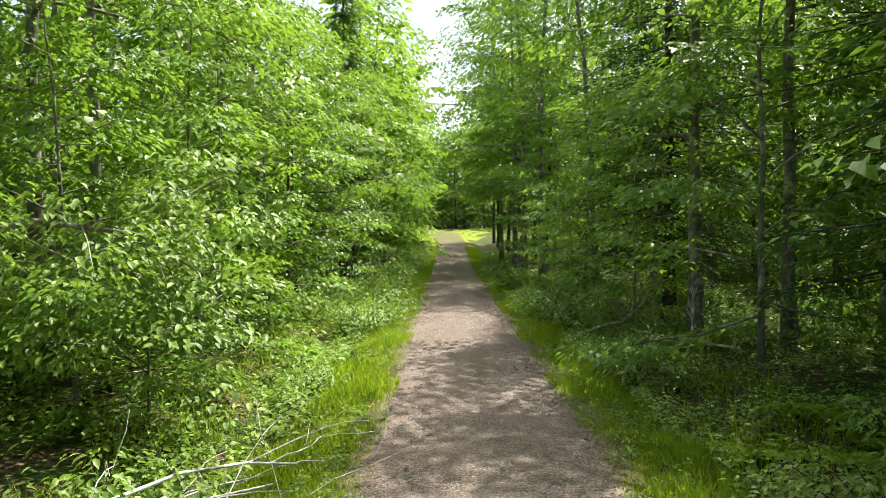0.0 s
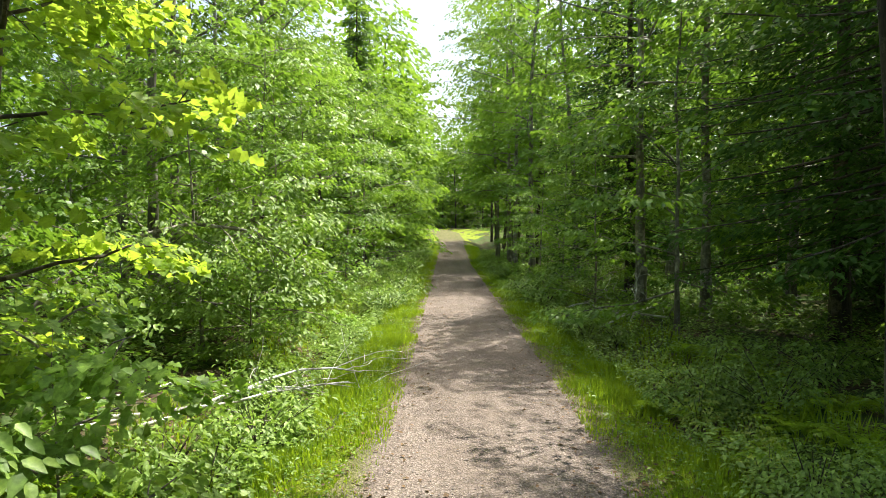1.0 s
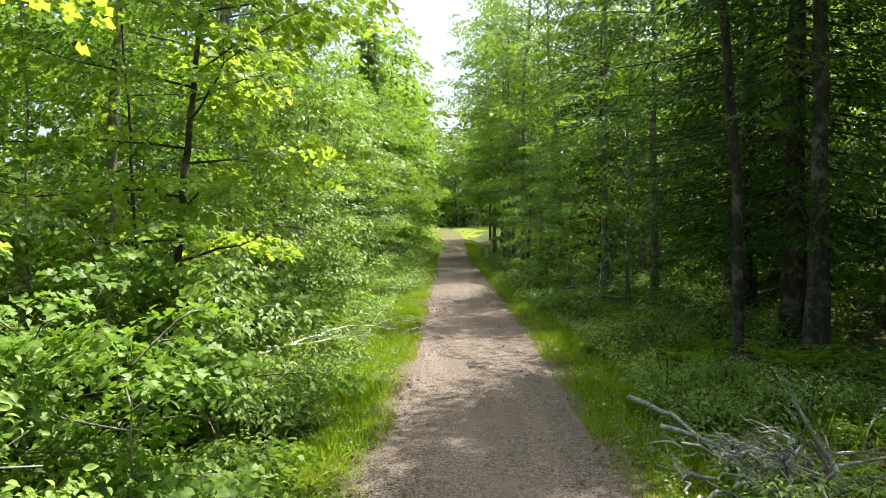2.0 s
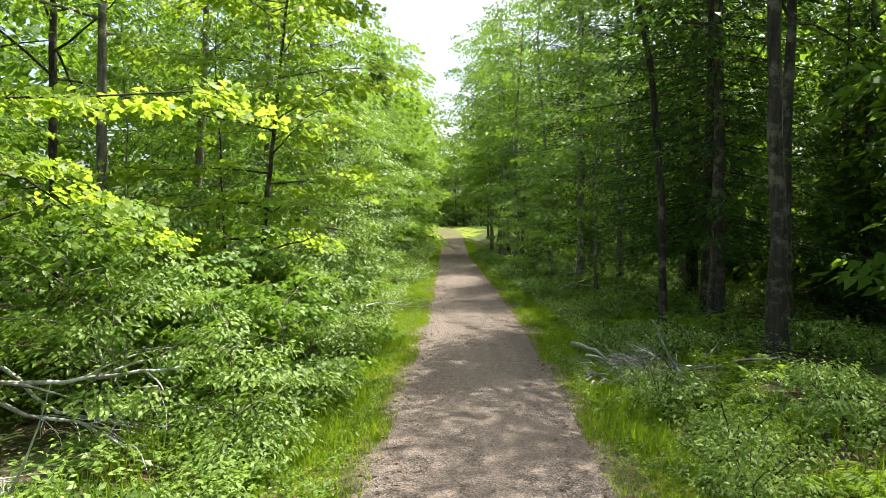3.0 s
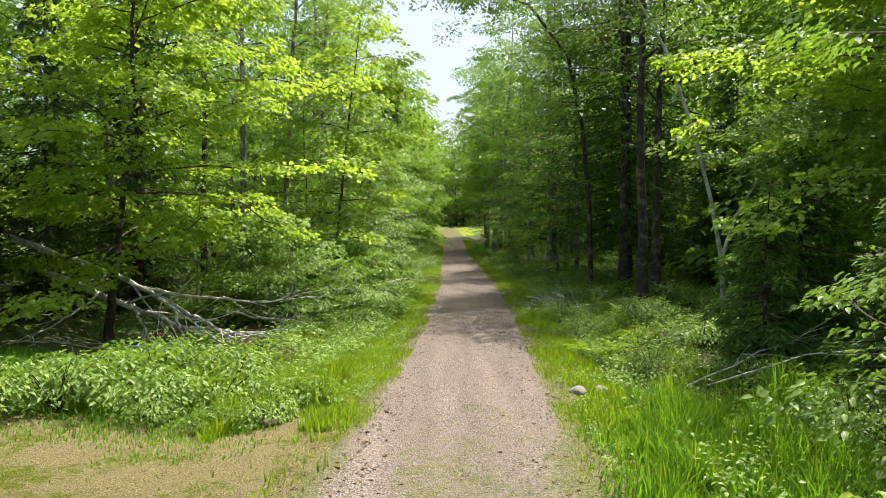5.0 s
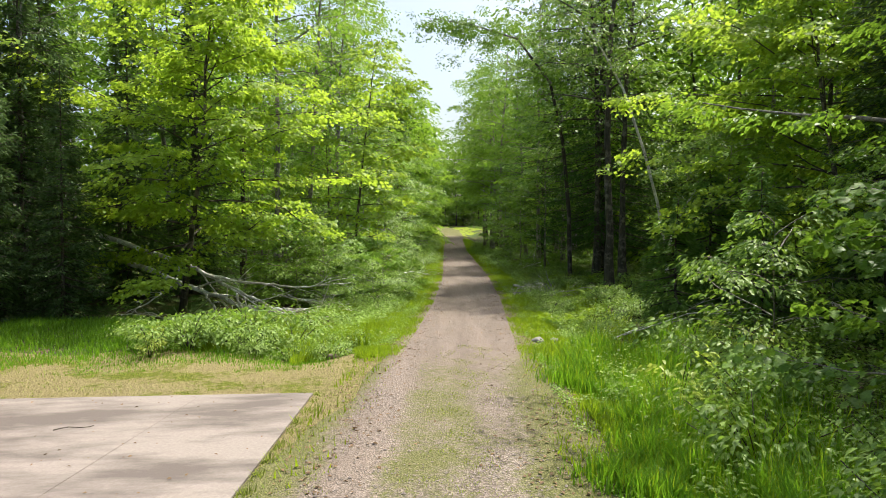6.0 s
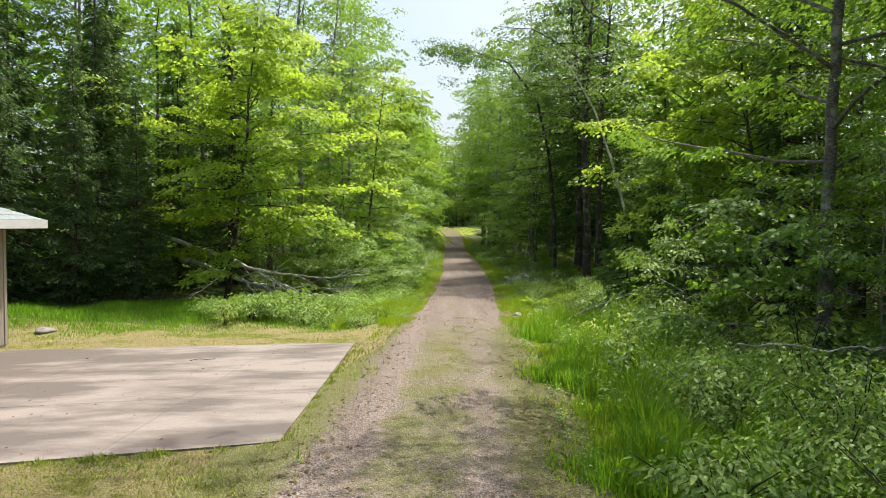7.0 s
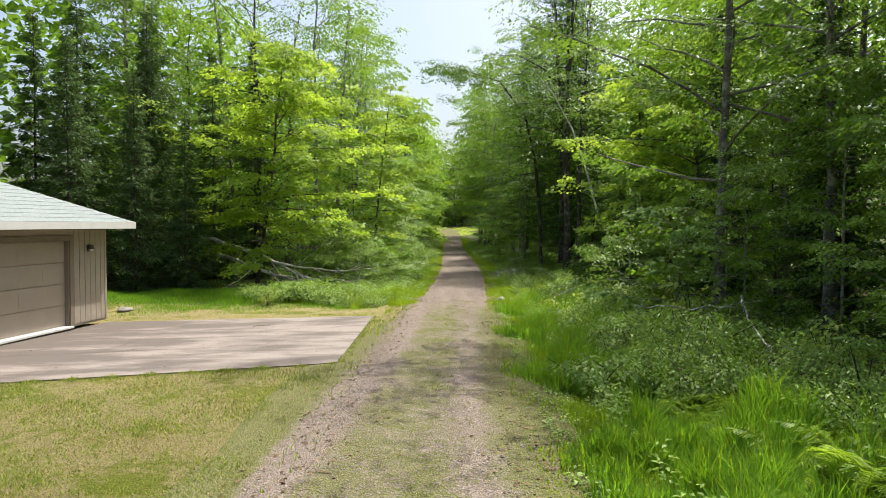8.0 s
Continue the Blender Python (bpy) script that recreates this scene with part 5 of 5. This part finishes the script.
fallen("dead_branches", "tangle of thin dead branches behind the grass", [(gz(3.0, -13.0, 0.5), gz(6.4, -13.8, 0.8), 0.011), (gz(3.6, -14.4, 0.4), gz(6.5, -15.0, 0.7), 0.010), (gz(3.0, -12.2, 0.3), gz(5.6, -11.4, 0.9), 0.010)], DEADWOOD, 507, 6)
fallen("birch_log", "pale birch log lying in the grass", [(gz(2.15, 0.25, 0.16), gz(2.55, -1.9, 0.08), 0.034)], BIRCH, 508, 0, "log")

birch = tagged(new("leaning_birch"), "thin white birch leaning towards the track", "tree")
w = Wood()
g = np.random.default_rng(601)
pts = np.array([gz(6.75, -4.4, -0.1), (6.65, -4.4, 1.6), (6.35, -4.35, 3.2), (5.9, -4.3, 4.9), (5.2, -4.3, 6.9), (4.4, -4.2, 8.4), (3.7, -4.1, 9.3)])
w.tube(pts, [0.066, 0.058, 0.050, 0.043, 0.035, 0.025, 0.010], 9, 0.03, g)
w.tube([(6.65, -4.4, 1.5), (6.95, -4.5, 2.6), (7.5, -4.6, 3.6)], [0.05, 0.04, 0.03], 7)
child("trunk", w.mesh("trunk", BIRCH), birch)
sp = np.array([[7.5 + g.normal(0, 0.8), -4.6 + g.normal(0, 0.8), 4.6 + g.normal(0, 0.9)] for _ in range(60)] + [[4.2 + g.normal(0, 0.9), -4.2 + g.normal(0, 0.9), 8.6 + g.normal(0, 0.7)] for _ in range(50)])
dr = g.normal(0, 1, sp.shape) * [1, 1, 0]
b, a, n = spray_leaves(g, sp, dr, 44, g.uniform(0.3, 0.5, len(sp)))
child("crown", leaf_mesh("crown", b, a, n, 0.09 * g.uniform(0.7, 1.3, len(b)), ASPEN, 0.75), birch)

# the tall tree whose limb reaches over the track
over = tagged(new("overhanging_tree"), "tall slender tree with a leafy limb reaching over the track", "tree")
g = np.random.default_rng(611)
w = Wood()
pts = np.array([gz(5.0, 3.6, -0.1), (4.9, 3.5, 3.0), (4.6, 3.4, 6.0), (4.0, 3.2, 8.6), (2.6, 3.6, 10.6), (0.6, 3.9, 11.3), (-1.5, 4.1, 11.7)])
w.tube(pts, [0.10, 0.09, 0.08, 0.065, 0.045, 0.028, 0.008], 8, 0.04, g)
child("trunk", w.mesh("trunk", BARK), over)
sp = []
for i in range(230):
    q = 1.2 + 4.8 * g.random() ** 0.8
    p = np.array([np.interp(q, np.arange(7), pts[:, c]) for c in range(3)])
    wide = 1.25 if q < 4.4 else 0.42
    sp.append(p + g.normal(0, 1, 3) * [wide, wide, 0.6 * wide] - [0, 0, 0.15])
    if i % 8 == 0:
        tw = Wood()
        tw.tube([p, (p + sp[-1]) / 2 + [0, 0, 0.1], sp[-1]], [0.016, 0.010, 0.004], 4)
        child("limb", tw.mesh("limb", BARK), over)
sp = np.array(sp)
b, a, n = spray_leaves(g, sp, g.normal(0, 1, sp.shape) * [1, 1, 0], 34, g.uniform(0.25, 0.45, len(sp)))
child("crown", leaf_mesh("crown", b, a, n, 0.12 * g.uniform(0.7, 1.3, len(b)), ASH, 0.6), over)

# the bent live branch over the shrubs
g = np.random.default_rng(602)
bent = tagged(new("bent_sapling"), "bowed dark sapling arching over the shrubs", "tree")
w = Wood()
pts = np.array([gz(-6.6, 5.4, -0.05), (-5.9, 5.9, 1.4), (-5.0, 6.5, 2.1), (-4.2, 7.1, 2.35), (-3.3, 7.6, 2.2), (-2.7, 7.9, 1.7)])
w.tube(pts, [0.06, 0.052, 0.044, 0.034, 0.022, 0.008], 7, 0.04, g)
sp = []
for i in range(95):
    q = g.uniform(1.0, 5.0)
    p = np.array([np.interp(q, np.arange(6), pts[:, c]) for c in range(3)])
    sp.append(p + g.normal(0, 1, 3) * [0.55, 0.6, 0.5] + [0, 0, -0.25])
    if i % 3 == 0:
        tw = Wood()
        tw.tube([p, (p + sp[-1]) / 2 + [0, 0, 0.08], sp[-1]], [0.012, 0.008, 0.003], 4)
        child("limb", tw.mesh("limb", BARK_GREY), bent)
child("trunk", w.mesh("trunk", BARK_GREY), bent)
sp = np.array(sp)
b, a, n = spray_leaves(g, sp, g.normal(0, 1, sp.shape) * [1, 1, 0] + [0.4, -0.5, 0], 30, g.uniform(0.28, 0.45, len(sp)))
child("crown", leaf_mesh("crown", b, a, n, 0.115 * g.uniform(0.7, 1.3, len(b)), SHRUB, 0.5, False, 0.1, True), bent)


# ---- stones ----
def stone(x, y, r, material, label, seed, sink=0.35, flat=0.68):
    bm = bmesh.new()
    bmesh.ops.create_icosphere(bm, subdivisions=3, radius=r)
    off = Vector((seed * 3.1, seed * 1.7, 0))
    for v in bm.verts:
        n = noise.noise(v.co / r * 0.9 + off)
        v.co = v.co * (1 + 0.32 * n + 0.08 * noise.noise(v.co / r * 3 + off))
        v.co.z *= flat
    for f in bm.faces:
        f.smooth = True
    me = bpy.data.meshes.new("stone")
    bm.to_mesh(me)
    bm.free()
    me.materials.append(material)
    ob = new("stone", me)
    ob.matrix_basis = pose(x, y, float(ground_z(x, y)) + r * (flat - sink), 0, 0, seed * 50)
    return tagged(ob, label, "stone", group="stones by the track")


stone(1.30, -12.6, 0.125, PALESTONE, "pale rounded field stone in the grass", 1, 0.42)
stone(1.72, -12.3, 0.12, PALESTONE, "small pale field stone in the grass", 2, 0.46)
stone(-2.80, -13.7, 0.12, REDSTONE, "reddish field stone in the grass", 3)
stone(-2.60, -13.3, 0.105, STONE, "grey field stone in the grass", 4)
stone(-10.4, -14.6, 0.22, STONE, "flat grey boulder at the lawn's edge", 5, 0.22, 0.42)
stone(4.4, -19.9, 0.25, STONE, "grey stone half hidden in undergrowth", 6)

# loose pebbles on the track
g = np.random.default_rng(701)
n = 18000
y = -34 + 52 * g.random(n) ** 1.2
u = g.choice([-1, 1], n) * np.abs(g.normal(0.75, 0.4, n))
x = centre(y) + np.clip(u, -1.5, 1.5)
r = g.uniform(0.006, 0.015, n) * np.where(g.random(n) < 0.05, 1.7, 1.0)
p = np.column_stack([x, y, ground_z(x, y) + 0.025 + r * 0.2])
octa = np.array([(1, 0, 0), (0, 1, 0), (-1, 0, 0), (0, -1, 0), (0, 0, 0.7)])
az = g.uniform(0, 6.28, n)
rot = np.stack([np.cos(az), np.sin(az)], 1)
ox = octa[None, :, 0] * rot[:, :1] - octa[None, :, 1] * rot[:, 1:] * g.uniform(0.6, 1, (n, 1))
oy = octa[None, :, 0] * rot[:, 1:] + octa[None, :, 1] * rot[:, :1] * g.uniform(0.6, 1, (n, 1))
v = np.stack([ox, oy, np.repeat(octa[None, :, 2], n, 0)], -1) * r[:, None, None] + p[:, None]
i = np.arange(n)[:, None] * 5
tri = np.concatenate([i + np.array([[a, (a + 1) % 4, 4]]) for a in range(4)])
tagged(new("pebbles", mesh_of("pebbles", v.reshape(-1, 3), [tri], PEBBLE, True)), "loose grey and pink pebbles on the track", "gravel", kind="stuff")


# fallen leaves on the track, the verge and the apron
def litter(name, label, x, y, lift, size, seed):
    g = np.random.default_rng(seed)
    n = len(x)
    base = np.column_stack([x, y, ground_z(x, y) + lift])
    az = g.uniform(0, 2 * np.pi, n)
    along = np.column_stack([np.cos(az), np.sin(az), g.normal(0, 0.12, n)])
    up = np.array([0, 0, 1.0]) + g.normal(0, 0.2, (n, 3))
    me = leaf_mesh(name, base, along, up, size * g.uniform(0.6, 1.4, n), DEADLEAF, 0.6)
    return tagged(new(name, me), label, "fallen leaves", kind="stuff")


g = np.random.default_rng(801)
y = -34 + 60 * g.random(7000)
x = centre(y) + g.choice([-1, 1], 7000) * np.abs(g.normal(1.2, 0.35, 7000))
ok = ~((x < -2.3) & (y < -16) & (y > -26))
litter("fallen_leaves", "small brown dead leaves along the track's edges", x[ok], y[ok], 0.034, 0.05, 802)
st = g.random((170, 2))
pts = np.array([slab_point(s ** 0.6, t) for s, t in st])
litter("slab_leaves", "few dark dead leaves on the concrete", pts[:, 0], pts[:, 1], 0.040, 0.045, 803)
fallen("twig", "thin dead twig lying on the concrete", [(gz(-5.3, -18.9, 0.042), gz(-4.9, -18.75, 0.042), 0.006)], BARK, 804, 0, "twig")
